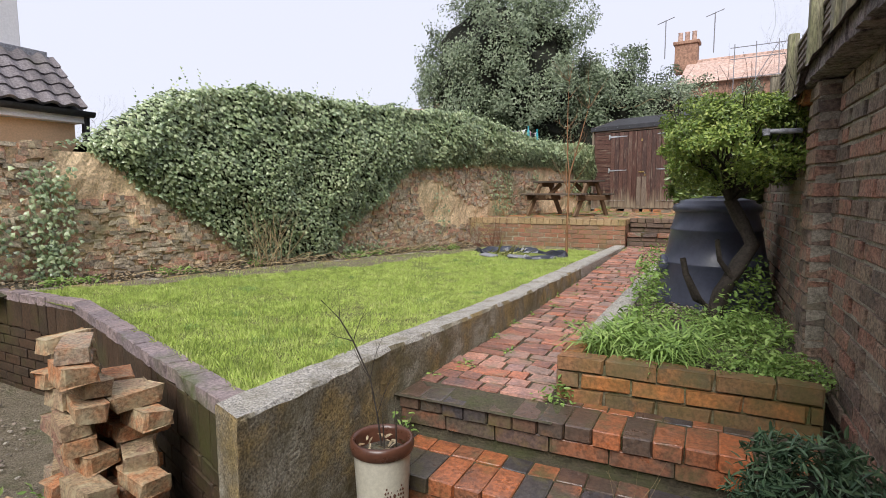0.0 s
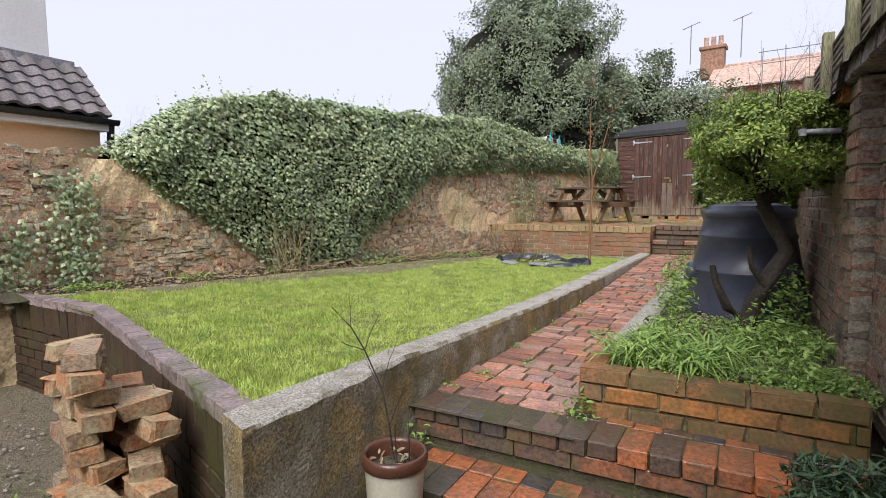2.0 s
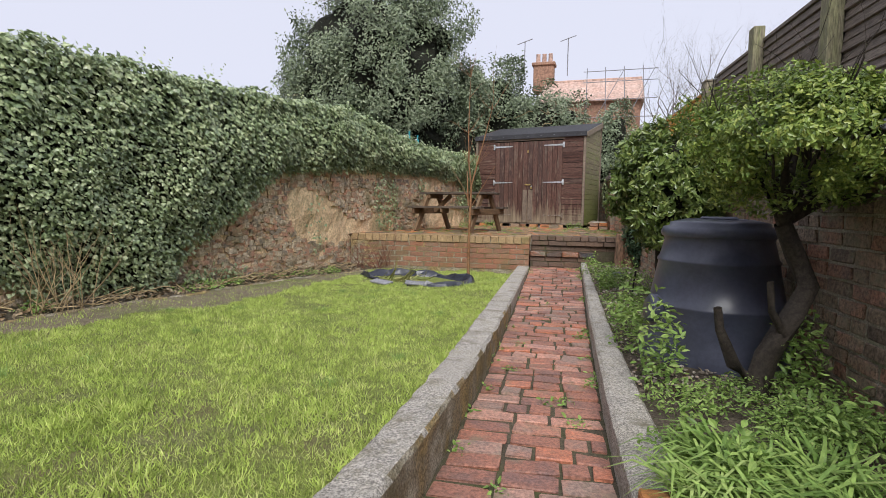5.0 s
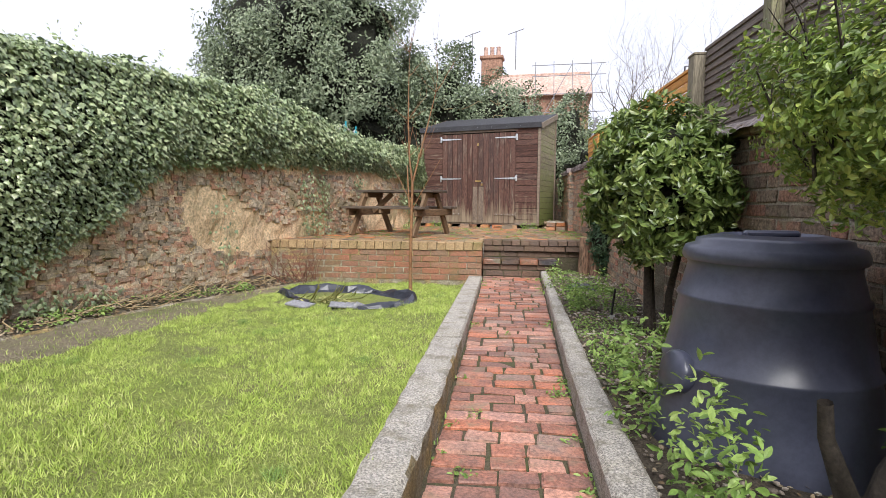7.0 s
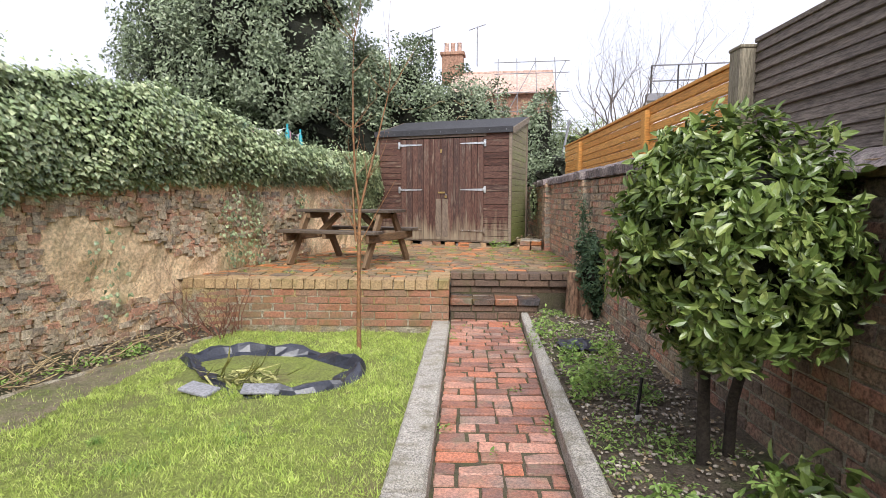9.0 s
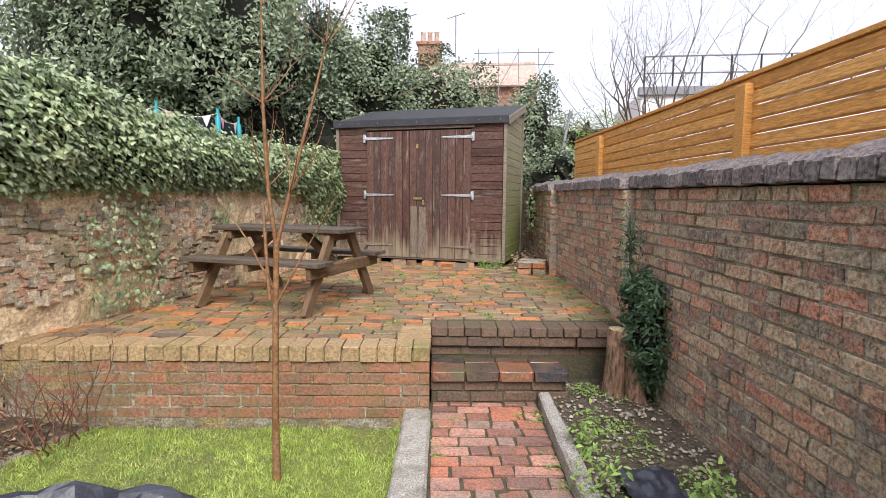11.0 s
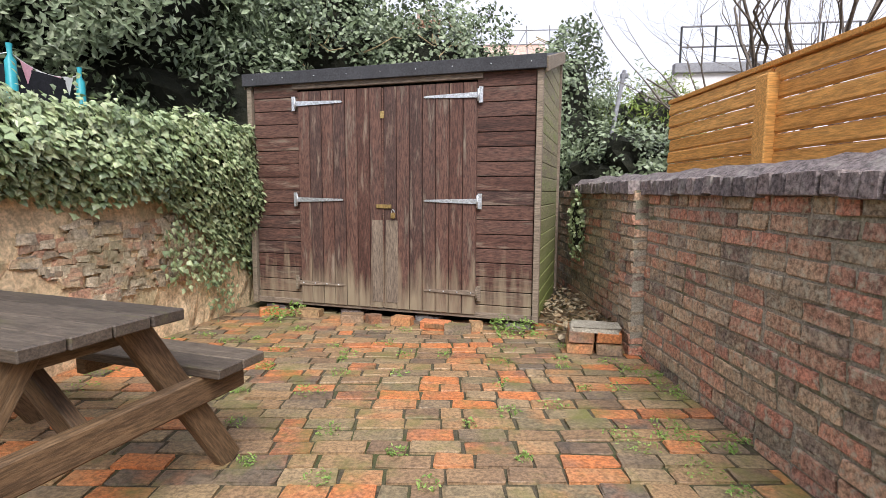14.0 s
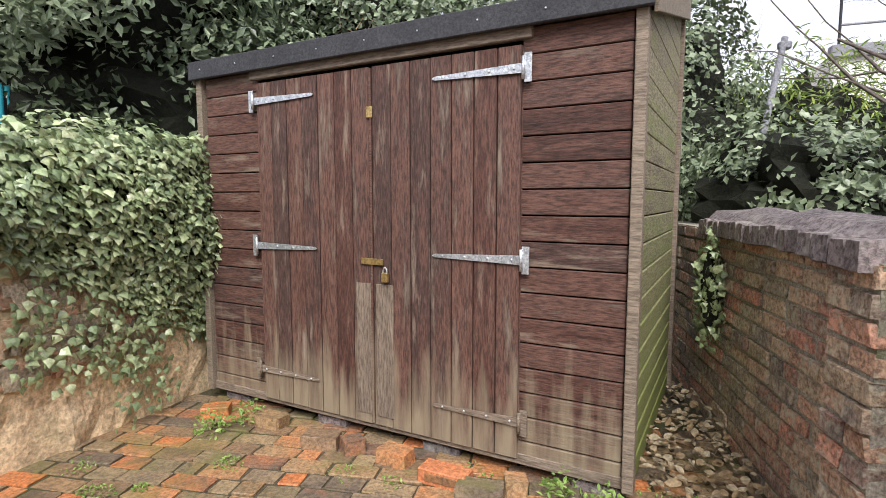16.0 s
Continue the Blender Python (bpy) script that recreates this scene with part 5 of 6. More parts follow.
for x, y in ((-0.47, 12.82), (-2.25, 13.15), (-2.1, 13.3), (-2.6, 12.2), (-0.32, 12.75)):
    tuft("weed", "leafy green weed at the shed's foot", x, y, TERRACE, 0.09, 130, 0.034, M_WEED, h=0.15, group="shed weeds")
for i in range(40):
    y = R.uniform(2.6, 9.2)
    x = R.choice((kerb_face(y) + 0.03, right_kerb(max(3.0, y)) - 0.03, R.uniform(kerb_face(y), right_kerb(max(3.0, y)))))
    tuft("weed", "tiny tuft of moss and grass between path bricks", x, y, path_z(y), 0.05, 22, 0.03, M_WEED, h=0.025, group="path weeds")
for i in range(8):
    tuft("weed", "low green weeds on the gravel yard", R.uniform(-4.9, -2.8), R.uniform(0.6, 1.9), LOW, 0.2, 120, 0.045, M_WEED, h=0.08, group="yard weeds")

# red-stemmed dead shrub heap by the terrace corner
heap = thing("dead_bush", "tangle of reddish dead stems against the wall", "bush", pose(-3.35, 8.85, 1.04))
runs = []
for k in range(34):
    grow((R.uniform(-0.25, 0.2), R.uniform(-0.3, 0.2), 0), (R.gauss(0, 0.7), R.gauss(0, 0.6), 0.9), R.uniform(0.25, 0.5), 0.005, 1, R, runs, 0.3, 2, 0.0, 4)
tagged(part("dead_tangle", tubes("dead_stems", runs, 4), mat("red_dead_stem", [(0.11, 0.045, 0.03), (0.20, 0.09, 0.06)], 5, 40, 0.8, 0), heap), kind="stuff")
runs = []
for k in range(80):
    y = R.uniform(3.4, 8.8)
    x = R.uniform(left_wall(y) + 0.1, lawn_edge(y) - 0.05)
    a = R.uniform(0, 3.14)
    q, run = Vector((x, y, lawn_z(x, y) + 0.05)), []
    for j in range(4):
        run.append((q.copy(), 0.005))
        q = q + Vector((0.11 * math.cos(a), 0.11 * math.sin(a), R.uniform(-0.015, 0.05)))
        a += R.gauss(0, 0.3)
    runs.append(run)
for k in range(16):
    y = 4.85 + R.gauss(0, 0.12)
    grow((left_wall(y) + 0.35, y, 1.1), (R.gauss(0.1, 0.25), R.gauss(0, 0.3), 1), R.uniform(0.3, 0.55), 0.006, 1, R, runs, 0.15, 2, 0.2, 4)
brush = thing("brushwood", "dry pale twigs and stems lying in the bed", "twigs", pose(0, 0, 0))
tagged(part("brush_tangle", tubes("dry_twigs", runs, 4), M_STRAW, brush), kind="stuff")


def litter(name, label, n, spot, size, material, category):
    p = np.array([spot() for _ in range(n)])
    ob = part(name, leaves(name, p, N.normal(0, 0.35, (n, 3)) + (0, 0, 1), N.normal(0, 1, (n, 3)), size * N.uniform(0.5, 1.3, n), "oval", 1.6), material)
    return tagged(ob, label, category, kind="stuff")


def in_left():
    y = R.uniform(2.5, 9.1)
    x = R.uniform(left_wall(y) + 0.06, lawn_edge(y) - 0.03)
    return x, y, lawn_z(x, y) + 0.12 * (lawn_edge(y) - x) + 0.02


def in_right():
    y = R.uniform(4.0, 9.6)
    x = R.uniform(right_kerb_out(y), 0.34)
    return x, y, bed_z(x, y) + 0.012


def by_shed():
    return R.uniform(-0.12, 0.30), R.uniform(12.5, 14.2), TERRACE + R.uniform(0.02, 0.14)


litter("leaf_litter", "brown fallen leaves along the wall foot", 2600, in_left, 0.035, M_LITTER, "leaf litter")
litter("leaf_litter", "brown fallen leaves in the planted bed", 1500, in_right, 0.022, M_LITTER, "leaf litter")
litter("leaf_litter", "heap of dead leaves and twigs beside the shed", 700, by_shed, 0.045, M_LITTER, "leaf litter")

# pebbles in the right bed
vs, fs, n = [], [], 0
ico = bmesh.new()
bmesh.ops.create_icosphere(ico, subdivisions=1, radius=1.0)
ip = np.array([v.co[:] for v in ico.verts])
it = np.array([[v.index for v in f.verts] for f in ico.faces])
ico.free()
for k in range(2600):
    if k < 1700:
        x, y, z = in_right()
    else:
        x, y, z = R.uniform(-4.9, -1.9), R.uniform(0.3, 2.3), LOW
        if y > front_y(x) - 0.25:
            continue
    s = R.uniform(0.004, 0.012)
    vs.append(ip * np.array((s * R.uniform(0.8, 1.6), s * R.uniform(0.8, 1.6), s * 0.7)) * (1 + 0.15 * N.normal(0, 1, (len(ip), 1))) + (x, y, z)), fs.append(it + n)
    n += len(ip)
tagged(part("pebbles", arrays("pebbles", np.concatenate(vs), np.concatenate(fs)), M_PEBBLE), "scattered pale pebbles and crumbs on the soil", "pebbles", kind="stuff")

# grass on the lawn
P, TP, SZ = [], [], []
while len(P) < 175000:
    y = 1.5 + 7.6 * R.random() ** 1.25
    x = R.uniform(-4.85, -1.3)
    if x < lawn_edge(max(2.4, y)) + 0.01 or x > kerb_back(y) + 0.02 or y < front_y(x) + 0.11:
        continue
    dens = noise.noise(Vector((x * 0.9, y * 0.9, 2))) + 0.6 * noise.noise(Vector((x * 3, y * 3, 7)))
    bare = x < lawn_edge(max(2.4, y)) + bare_width(y) and 2.7 < y < 8.6
    if (bare and R.random() < 0.86) or (dens > 0.5 and R.random() < 0.75) or (-3.1 < x < -1.9 and 7.45 < y < 8.25):
        continue
    P.append((x, y, lawn_z(x, y) - 0.004))
    TP.append((R.gauss(0, 0.8), R.gauss(0, 0.8), 1.0))
    SZ.append(R.uniform(0.015, 0.040) * (1.0 + 0.6 * noise.noise(Vector((x * 2.2, y * 2.2, 4))) + 0.5 * noise.noise(Vector((x * 9, y * 9, 4)))) * (1.4 if x > kerb_back(y) - 0.05 or y < front_y(x) + 0.14 else 1.0))
TP = np.array(TP)
nr = np.c_[N.normal(0, 1, (len(P), 2)), np.full(len(P), 0.35)]
tagged(part("grass", leaves("grass", P, nr, TP, np.array(SZ), "blade", 1.1), M_GRASS), "short uneven bright green grass of the lawn", "grass", kind="stuff")

for i in range(34):
    y = R.uniform(2.3, 8.9)
    x = R.uniform(lawn_edge(max(2.4, y)) + 0.1, kerb_back(y) - 0.1)
    if y > front_y(x) + 0.2 and not (-3.3 < x < -1.7 and 7.1 < y < 8.4):
        tuft("lawn_weed", "coarser dark green tuft in the lawn", x, y, lawn_z(x, y), R.uniform(0.06, 0.14), 60, 0.055, M_WEED, "arch", category="plant", wide=0.8, group="lawn tufts")

# ---- pond liner ----
pond = thing("garden_pond", "small silted pond with crumpled black liner in the lawn", "pond", pose(-2.50, 7.72, 1.03))
RIM = [(-0.75, 0.30), (-0.42, 0.56), (0.25, 0.52), (0.72, 0.16), (0.66, -0.28), (0.10, -0.50), (-0.10, -0.46), (-0.5, 0.02)]
pts = []
for i in range(48):
    t = i / 48 * len(RIM)
    k, f = int(t), t - int(t)
    a, b = Vector(RIM[k % 8]), Vector(RIM[(k + 1) % 8])
    pts.append(a.lerp(b, f))
bm = bmesh.new()
rings = []
for s, z in ((0.80, -0.03), (0.87, 0.0), (0.93, 0.045), (0.98, 0.06), (1.02, 0.03), (1.05, -0.01)):
    rings.append([bm.verts.new((p.x * s + 0.05 * noise.noise(Vector((p.x * 6, p.y * 6, s * 5))), p.y * s + 0.05 * noise.noise(Vector((p.x * 6, p.y * 6, s * 5 + 4))),
                                z * (0.8 + 0.9 * noise.noise(Vector((p.x * 5, p.y * 5, 1)))) * (-0.2 if p.x < 0.25 and p.y < 0.15 else 1) + 0.03 * noise.noise(Vector((p.x * 17, p.y * 17, s * 14))))) for p in pts])
for a, b in zip(rings, rings[1:]):
    for i in range(48):
        bm.faces.new((a[i], a[(i + 1) % 48], b[(i + 1) % 48], b[i]))
part("liner", bm, M_LINER, pond, "crumpled black rubber liner")
bm = bmesh.new()
bm.faces.new([bm.verts.new((p.x * 0.8, p.y * 0.8, -0.012)) for p in pts])
part("duckweed", bm, M_TURF, pond, "green weedy pond surface")
me = leaves("reed", np.c_[N.normal(-0.12, 0.14, 46), N.normal(-0.12, 0.08, 46), np.full(46, 0.02)], N.normal(0, 0.3, (46, 3)) + (0, 0, 1), N.normal(0, 0.3, (46, 3)) + (0.6, -0.5, 0.15), N.uniform(0.2, 0.42, 46), "blade", 0.5)
tagged(part("reeds", me, mat("pale_reed", [(0.30, 0.30, 0.10), (0.42, 0.40, 0.17)], 5, 40, 0.6, 0, rnd="island"), pond), kind="stuff")
for x, y, a in ((0.15, -0.42, 12), (-0.25, -0.44, -20)):
    part("slate", boxed((0, 0, 0), (0.24, 0.13, 0.02), 0.004), M_LEAD, pond, "grey slate lying by the pond", m=pose(x, y, 0.03, 6, 4, a))
bag = thing("plastic_sheet", "crumpled dark plastic sheet lying in the bed", "plastic sheet", pose(-0.13, 8.15, 1.11))
bm = bmesh.new()
bmesh.ops.create_grid(bm, x_segments=16, y_segments=16, size=0.17)
for v in bm.verts:
    v.co.z = 0.03 + 0.05 * abs(noise.noise(v.co * 14)) - 0.25 * v.co.length ** 2
    v.co.x *= 0.8 + 0.2 * noise.noise(v.co * 9)
part("plastic_folds", bm, M_LINER, bag, smooth=True)
tag_ = thing("plant_label", "white plastic label on a dark stake", "plant label", pose(-0.12, 6.75, 1.09, 0, 8, 30))
part("stake", boxed((0, 0, 0.12), (0.012, 0.012, 0.28), 0.001), M_GUTTER, tag_)
part("plate", boxed((0, -0.01, 0.03), (0.05, 0.004, 0.06), 0.001), M_TAG, tag_)

# ---- fences ----
def fence(name, label, y0, y1, x, z0, z1, pitch, gap, material, post_mat, panel, post_h, post_proud, group, edge=0.002, lean=0):
    y = y0
    while y < y1 - 0.2:
        ye = min(y1, y + panel)
        f = thing(name, label, "fence", pose(x, (y + ye) / 2, z0), group)
        n = int((z1 - z0) / pitch)
        me = plank_mesh("slat", (ye - y, 0.022, pitch - gap), material, edge)
        for i in range(n):
            ob = new("slat", me)
            ob.parent, ob.matrix_basis = f, pose(R.uniform(-0.006, 0.006), 0, pitch * (i + 0.5), lean + R.uniform(-3, 3), R.uniform(-0.05, 0.05), 90)
        part("capping", boxed((0, 0, n * pitch + 0.012), (0.045, ye - y, 0.025), 0.002), material, f)
        part("post", boxed((0, 0, 0), (0.08, 0.105, post_h), 0.006), post_mat, f, m=pose(-post_proud, (y - ye) / 2, post_h / 2 - 0.05))
        y = ye


for ya, yb in ((7.22, 8.95), (8.95, 11.6), (11.6, 12.72)):
    fence("slatted_fence", "new orange-stained slatted timber fence on the wall", ya, yb, 0.66, 2.48, 3.13, 0.081, 0.002, M_OAK, M_OAK, 3.0, 0.66, 0.02, "orange fence panels", 0.010, 5)
fence("slatted_fence", "dark weathered slatted timber fence on the wall", 0.45, 7.17, 0.64, 2.40, 3.19, 0.056, -0.012, M_DARKF, M_POST, 1.12, 0.95, 0.05, "dark fence panels", lean=14)
gp = thing("gate_post", "greenish weathered square timber post on the wall", "post", pose(0.60, 7.22, 2.40))
part("post", boxed((0, 0, 0.36), (0.13, 0.13, 0.80), 0.008), M_POST, gp)
part("cap", boxed((0, 0, 0.765), (0.14, 0.14, 0.02), 0.004), M_POST, gp)
for y, h in ((2.98, 1.0), (3.25, 0.95), (3.95, 0.80)):
    p_ = thing("fence_post", "tall greenish timber post behind the wall", "post", pose(0.58, y, 2.30), "tall posts")
    part("post", boxed((0, 0, h / 2), (0.11, 0.11, h), 0.008), M_POST, p_)
pipe = thing("wall_pipe", "short stub of grey pipe fixed to the wall pier", "pipe", pose(0.33, 3.70, 2.24))
part("stub", tubes("stub", [[((0.06, 0, 0), 0.014), ((-0.10, -0.02, 0.0), 0.014), ((-0.12, -0.02, 0.0), 0.014)]], 8), M_LEAD, pipe)
part("stub_end", tubes("stub_end", [[((-0.10, -0.02, 0.015), 0.02), ((-0.10, -0.02, -0.02), 0.02)]], 8), M_LEAD, pipe)

# slanting pole and corrugated sheet beyond the wall
pole = thing("scaffold_pole", "slanting pale metal pole beyond the wall", "pole", pose(0.92, 15.2, LOW))
part("tube", tubes("pole", [[((0, 0, 0), 0.025), ((0.05, 0, 2.2), 0.025), ((0.33, 0.2, 3.5), 0.025)]], 8), M_LEAD, pole)
part("clamp", boxed((0.33, 0.2, 3.44), (0.09, 0.06, 0.06), 0.01), M_LEAD, pole)
cor = thing("corrugated_sheet", "grey corrugated metal sheet fence beyond the shrubs", "metal sheet", pose(1.9, 18.5, LOW))
bm = bmesh.new()
prev = None
for i in range(80):
    z = i * 0.039
    row = [bm.verts.new((x, 0.03 * math.sin(i * 1.3), z)) for x in (-1.6, 1.2)]
    if prev:
        bm.faces.new((prev[0], prev[1], row[1], row[0]))
    prev = row
part("sheet_panel", bm, M_LEAD, cor, smooth=True)

# ---- trampoline behind the wall ----
tramp = thing("trampoline", "garden trampoline net with teal padded poles and bunting", "trampoline", pose(-4.80, 13.2, LOW - 0.14))
ring = [(0.90 * math.cos(a), 0.90 * math.sin(a)) for a in steps_of(0, 2 * math.pi, 32)[:-1]]
vs = [(x, y, z) for z in (1.0, 3.08) for x, y in ring]
part("safety_net", arrays("net", vs, [(i, (i + 1) % 32, 32 + (i + 1) % 32, 32 + i) for i in range(32)]), M_NET, tramp, "dark mesh safety net")
for k in range(8):
    a = 2 * math.pi * k / 8 + 0.393
    x, y = 0.95 * math.cos(a), 0.95 * math.sin(a)
    pl = part("pole", tubes("pole", [[((x, y, 0), 0.035), ((x, y, 3.10), 0.035), ((x, y, 3.14), 0.015), ((x, y, 3.22), 0.02)]], 10), M_TEAL, tramp, "teal padded pole")
    b = 2 * math.pi * (k + 1) / 8 + 0.393
    p0, p1 = Vector((x, y, 3.16)), Vector((0.95 * math.cos(b), 0.95 * math.sin(b), 3.16))
    run = [(p0.lerp(p1, t) - Vector((0, 0, 0.3 * t * (1 - t))), 0.004) for t in steps_of(0, 1, 10)]
    part("bunting_line", tubes("line", [run], 4), M_TAG, tramp)
    for j in range(2, 9, 2):
        q = run[j][0]
        d = (run[j + 1][0] - run[j - 1][0]).normalized()
        bm = bmesh.new()
        f = bm.faces.new([bm.verts.new(v) for v in (q - d * 0.06, q + d * 0.06, q - Vector((0, 0, 0.14)))])
        e = bmesh.ops.extrude_face_region(bm, geom=[f])
        bmesh.ops.translate(bm, vec=d.cross(Vector((0, 0, 1))) * 0.004, verts=[v for v in e["geom"] if isinstance(v, bmesh.types.BMVert)])
        part("flag", bm, M_PINK if j % 4 else M_TAG, tramp)

# ---- peach house behind the left wall ----
house = thing("house", "neighbouring house with peach rendered wall and tiled lean-to roof", "house", pose(-5.72, 3.61, LOW - 0.17))
part("wall", boxed((-0.75, -3.0, 1.2), (1.3, 6.0, 2.42), 0), M_PEACH, house, "peach rendered wall")
part("upper_wall", boxed((-1.49, -3.23, 3.05), (2.0, 6.0, 5.0), 0.01), M_WHITE, house, "white rendered upper wall")
part("soffit", boxed((-0.10, -3.0, 2.37), (0.24, 6.06, 0.03), 0.004), M_WHITE, house)
part("fascia_board", boxed((0.0, -3.0, 2.435), (0.03, 6.06, 0.11), 0.004), M_WHITE, house)
gut = [((0.06 + 0.045 * math.cos(a), 0.055 * math.sin(a))) for a in steps_of(math.pi, 2 * math.pi, 8)]
bm = bmesh.new()
rows = [[bm.verts.new((x, y, 2.47 + z)) for x, z in gut] for y in (-6.0, 0.10)]
for i in range(8):
    bm.faces.new((rows[0][i], rows[0][i + 1], rows[1][i + 1], rows[1][i]))
part("gutter", bm, M_GUTTER, house, "black plastic gutter", smooth=True)
part("downpipe", tubes("downpipe", [[((0.0, 0.06, 2.44), 0.035), ((-0.02, 0.06, 2.30), 0.035), ((-0.02, 0.06, 0), 0.035)]], 10), M_GUTTER, house)
part("flashing", boxed((-0.46, -3.04, 3.02), (0.07, 6.02, 0.15), 0.006), M_LEAD, house, "grey lead flashing", m=pose(0, 0, 0, 0, 0, 0))
part("sloping_base", boxed((0, 0, 0), (0.74, 6.04, 0.04), 0), M_GUTTER, house, m=pose(-0.22, -3.0, 2.72, 0, 47, 0))
tile_v, tile_f = [], []
for i in range(7):
    x = -0.09 + i * 0.03
    z = 0.020 * math.sin(i / 6 * math.pi * 2) + 0.012
    tile_v += [(x, -0.085, z + 0.022), (x, 0.085, z - 0.004), (x, -0.085, z - 0.012)]
for i in range(6):
    a, b = i * 3, i * 3 + 3
    tile_f += [(a, b, b + 1, a + 1), (a + 2, b + 2, b, a)]
tile_me = arrays("tile", tile_v, tile_f)
tile_me.materials.append(M_TILE)
slope_m = pose(0.06, 0, 2.52) @ pose(0, 0, 0, 0, 0, 90)
for r_ in range(5):
    for c in range(20):
        ob = new("tile", tile_me)
        ob.parent = house
        up = 0.085 + r_ * 0.148
        ob.matrix_basis = pose(0.07 - up * math.cos(radians(47)), -0.06 - c * 0.175, 2.50 + up * math.sin(radians(47)), 0, 0, 90) @ pose(0, 0, 0, 47 + 2, 0, 0)

# ---- far houses ----
def far_house(x, y, w, d, h, roof, a, label, wall_mat, roof_mat, stacks, windows=True):
    t_ = thing("terraced_house", label, "house", pose(x, y, LOW, 0, 0, a), "distant houses")
    part("wall", boxed((0, 0, h / 2), (w, d, h), 0), wall_mat, t_)
    bm = bmesh.new()
    e = [bm.verts.new(v) for v in ((-w / 2 - 0.2, -d / 2 - 0.3, h - 0.1), (w / 2 + 0.2, -d / 2 - 0.3, h - 0.1), (w / 2 + 0.2, d / 2 + 0.3, h - 0.1), (-w / 2 - 0.2, d / 2 + 0.3, h - 0.1),
                                   (-w / 2 - 0.2, 0, h + roof), (w / 2 + 0.2, 0, h + roof))]
    for f in ((0, 1, 5, 4), (2, 3, 4, 5), (0, 4, 3), (1, 2, 5), (3, 2, 1, 0)):
        bm.faces.new([e[i] for i in f])
    part("roof", bm, roof_mat, t_)
    part("ridge", boxed((0, 0, h + roof), (w + 0.4, 0.25, 0.14), 0.02), M_FARROOF, t_)
    for sx in stacks:
        st = part("chimney", boxed((sx, 0, h + roof + 0.3), (1.3, 0.8, 1.9), 0.03), M_FARBRICK, t_, "brick chimney stack")
        part("chimney_cap", boxed((sx, 0, h + roof + 1.15), (1.5, 1.0, 0.2), 0.03), M_FARBRICK, st)
        for k in (-0.4, 0, 0.4):
            part("chimney_pot", spin("pot", [(0.15, h + roof + 1.2), (0.13, h + roof + 1.8), (0.16, h + roof + 1.85), (0.1, h + roof + 1.86)], 10), M_FARROOF, st, m=pose(sx + k, 0, 0))
        for k in (-1.3, 1.5):
            zz = h + roof + 0.4
            ar = part("aerial", tubes("aerial", [[((sx + k, 0, zz), 0.03), ((sx + k, 0, zz + 2.4), 0.03)], [((sx + k - 0.5, 0, zz + 2.2), 0.03), ((sx + k + 0.5, 0, zz + 2.5), 0.03)]], 4), M_LEAD, t_, "television aerial")
    if windows:
        n = max(2, int(w / 2.6))
        for i in range(n):
            for z in (h - 1.6, h - 4.2):
                if z > 1:
                    wx = -w / 2 + w * (i + 0.5) / n
                    wd = part("window", boxed((wx, -d / 2 - 0.03, z), (1.0, 0.1, 1.4), 0.02), M_TAG, t_)
                    part("pane", boxed((wx, -d / 2 - 0.09, z), (0.84, 0.04, 1.24), 0.01), M_GLASS, wd)
    return t_


far_house(1.6, 37.5, 5.6, 7, 7.7, 1.9, -6, "brick terraced house with orange ridge and chimney", M_FARBRICK, M_FARROOF, (-3.1,), False)
far_house(-21, 36, 10, 7, 6.2, 1.6, 20, "distant brick terrace with chimney stacks", M_FARBRICK, M_FARSLATE, (3.0,))
sc = thing("scaffolding", "metal scaffolding round the far house", "scaffolding", pose(3.4, 33.3, LOW, 0, 0, -6))
for i in range(4):
    part("standard", tubes("std", [[((-2.4 + i * 1.2, 0, 0), 0.024), ((-2.4 + i * 1.0, 0, 9.4), 0.024)]], 5), M_LEAD, sc)
for z in (5.6, 6.6, 7.6, 8.6, 9.2):
    part("ledger", tubes("ledger", [[((-2.6, 0, z), 0.024), ((1.4, 0, z), 0.024)]], 5), M_LEAD, sc)
for a, b in ((-2.4, -0.4), (-0.6, 1.2)):
    part("brace", tubes("brace", [[((a, 0, 5.6), 0.02), ((b, 0, 9.2), 0.02)]], 5), M_LEAD, sc)
flat = thing("building", "pale flat-roofed building with a railed roof terrace", "building", pose(11.2, 27.5, LOW + 0.6, 0, 0, -8))
part("wall", boxed((0, 0, 2.3), (9.0, 5, 5.8), 0.02), M_WHITE, flat)
part("parapet", boxed((0, -2.5, 5.25), (9.2, 0.3, 0.3), 0.02), M_LEAD, flat)
for i in range(10):
    part("rail_post", tubes("rp", [[((-4.4 + i, -2.45, 5.3), 0.035), ((-4.4 + i, -2.45, 6.5), 0.035)]], 5), M_GUTTER, flat)
for z in (5.9, 6.5):
    part("handrail", tubes("hr", [[((-4.4, -2.45, z), 0.03), ((4.6, -2.45, z), 0.03)]], 5), M_LEAD, flat)
far = thing("far_hedge", "grey-green far trees on the skyline", "trees", pose(0, 60, LOW), kind="stuff")
for k in range(9):
    crown("far_leaves", (-44 + k * 11 + R.uniform(-2, 2), R.uniform(-3, 3), 2.5), (6.5, 3, 3.0 + R.uniform(-0.5, 0.8)), 900, 0.7, M_HOLLY, far, kind="far", rough=0.3, scale=0.4, seed=k, core=0.85, shell=0.3, wide=1.6)

# ---- back of the yard: house wall behind the start ----
back = tagged(part("wall_back", boxed((-2.2, -3.1, 2.0), (8.0, 0.3, 4.2), 0), M_WHITE), "plain rendered house wall closing the yard", "wall", kind="structure")

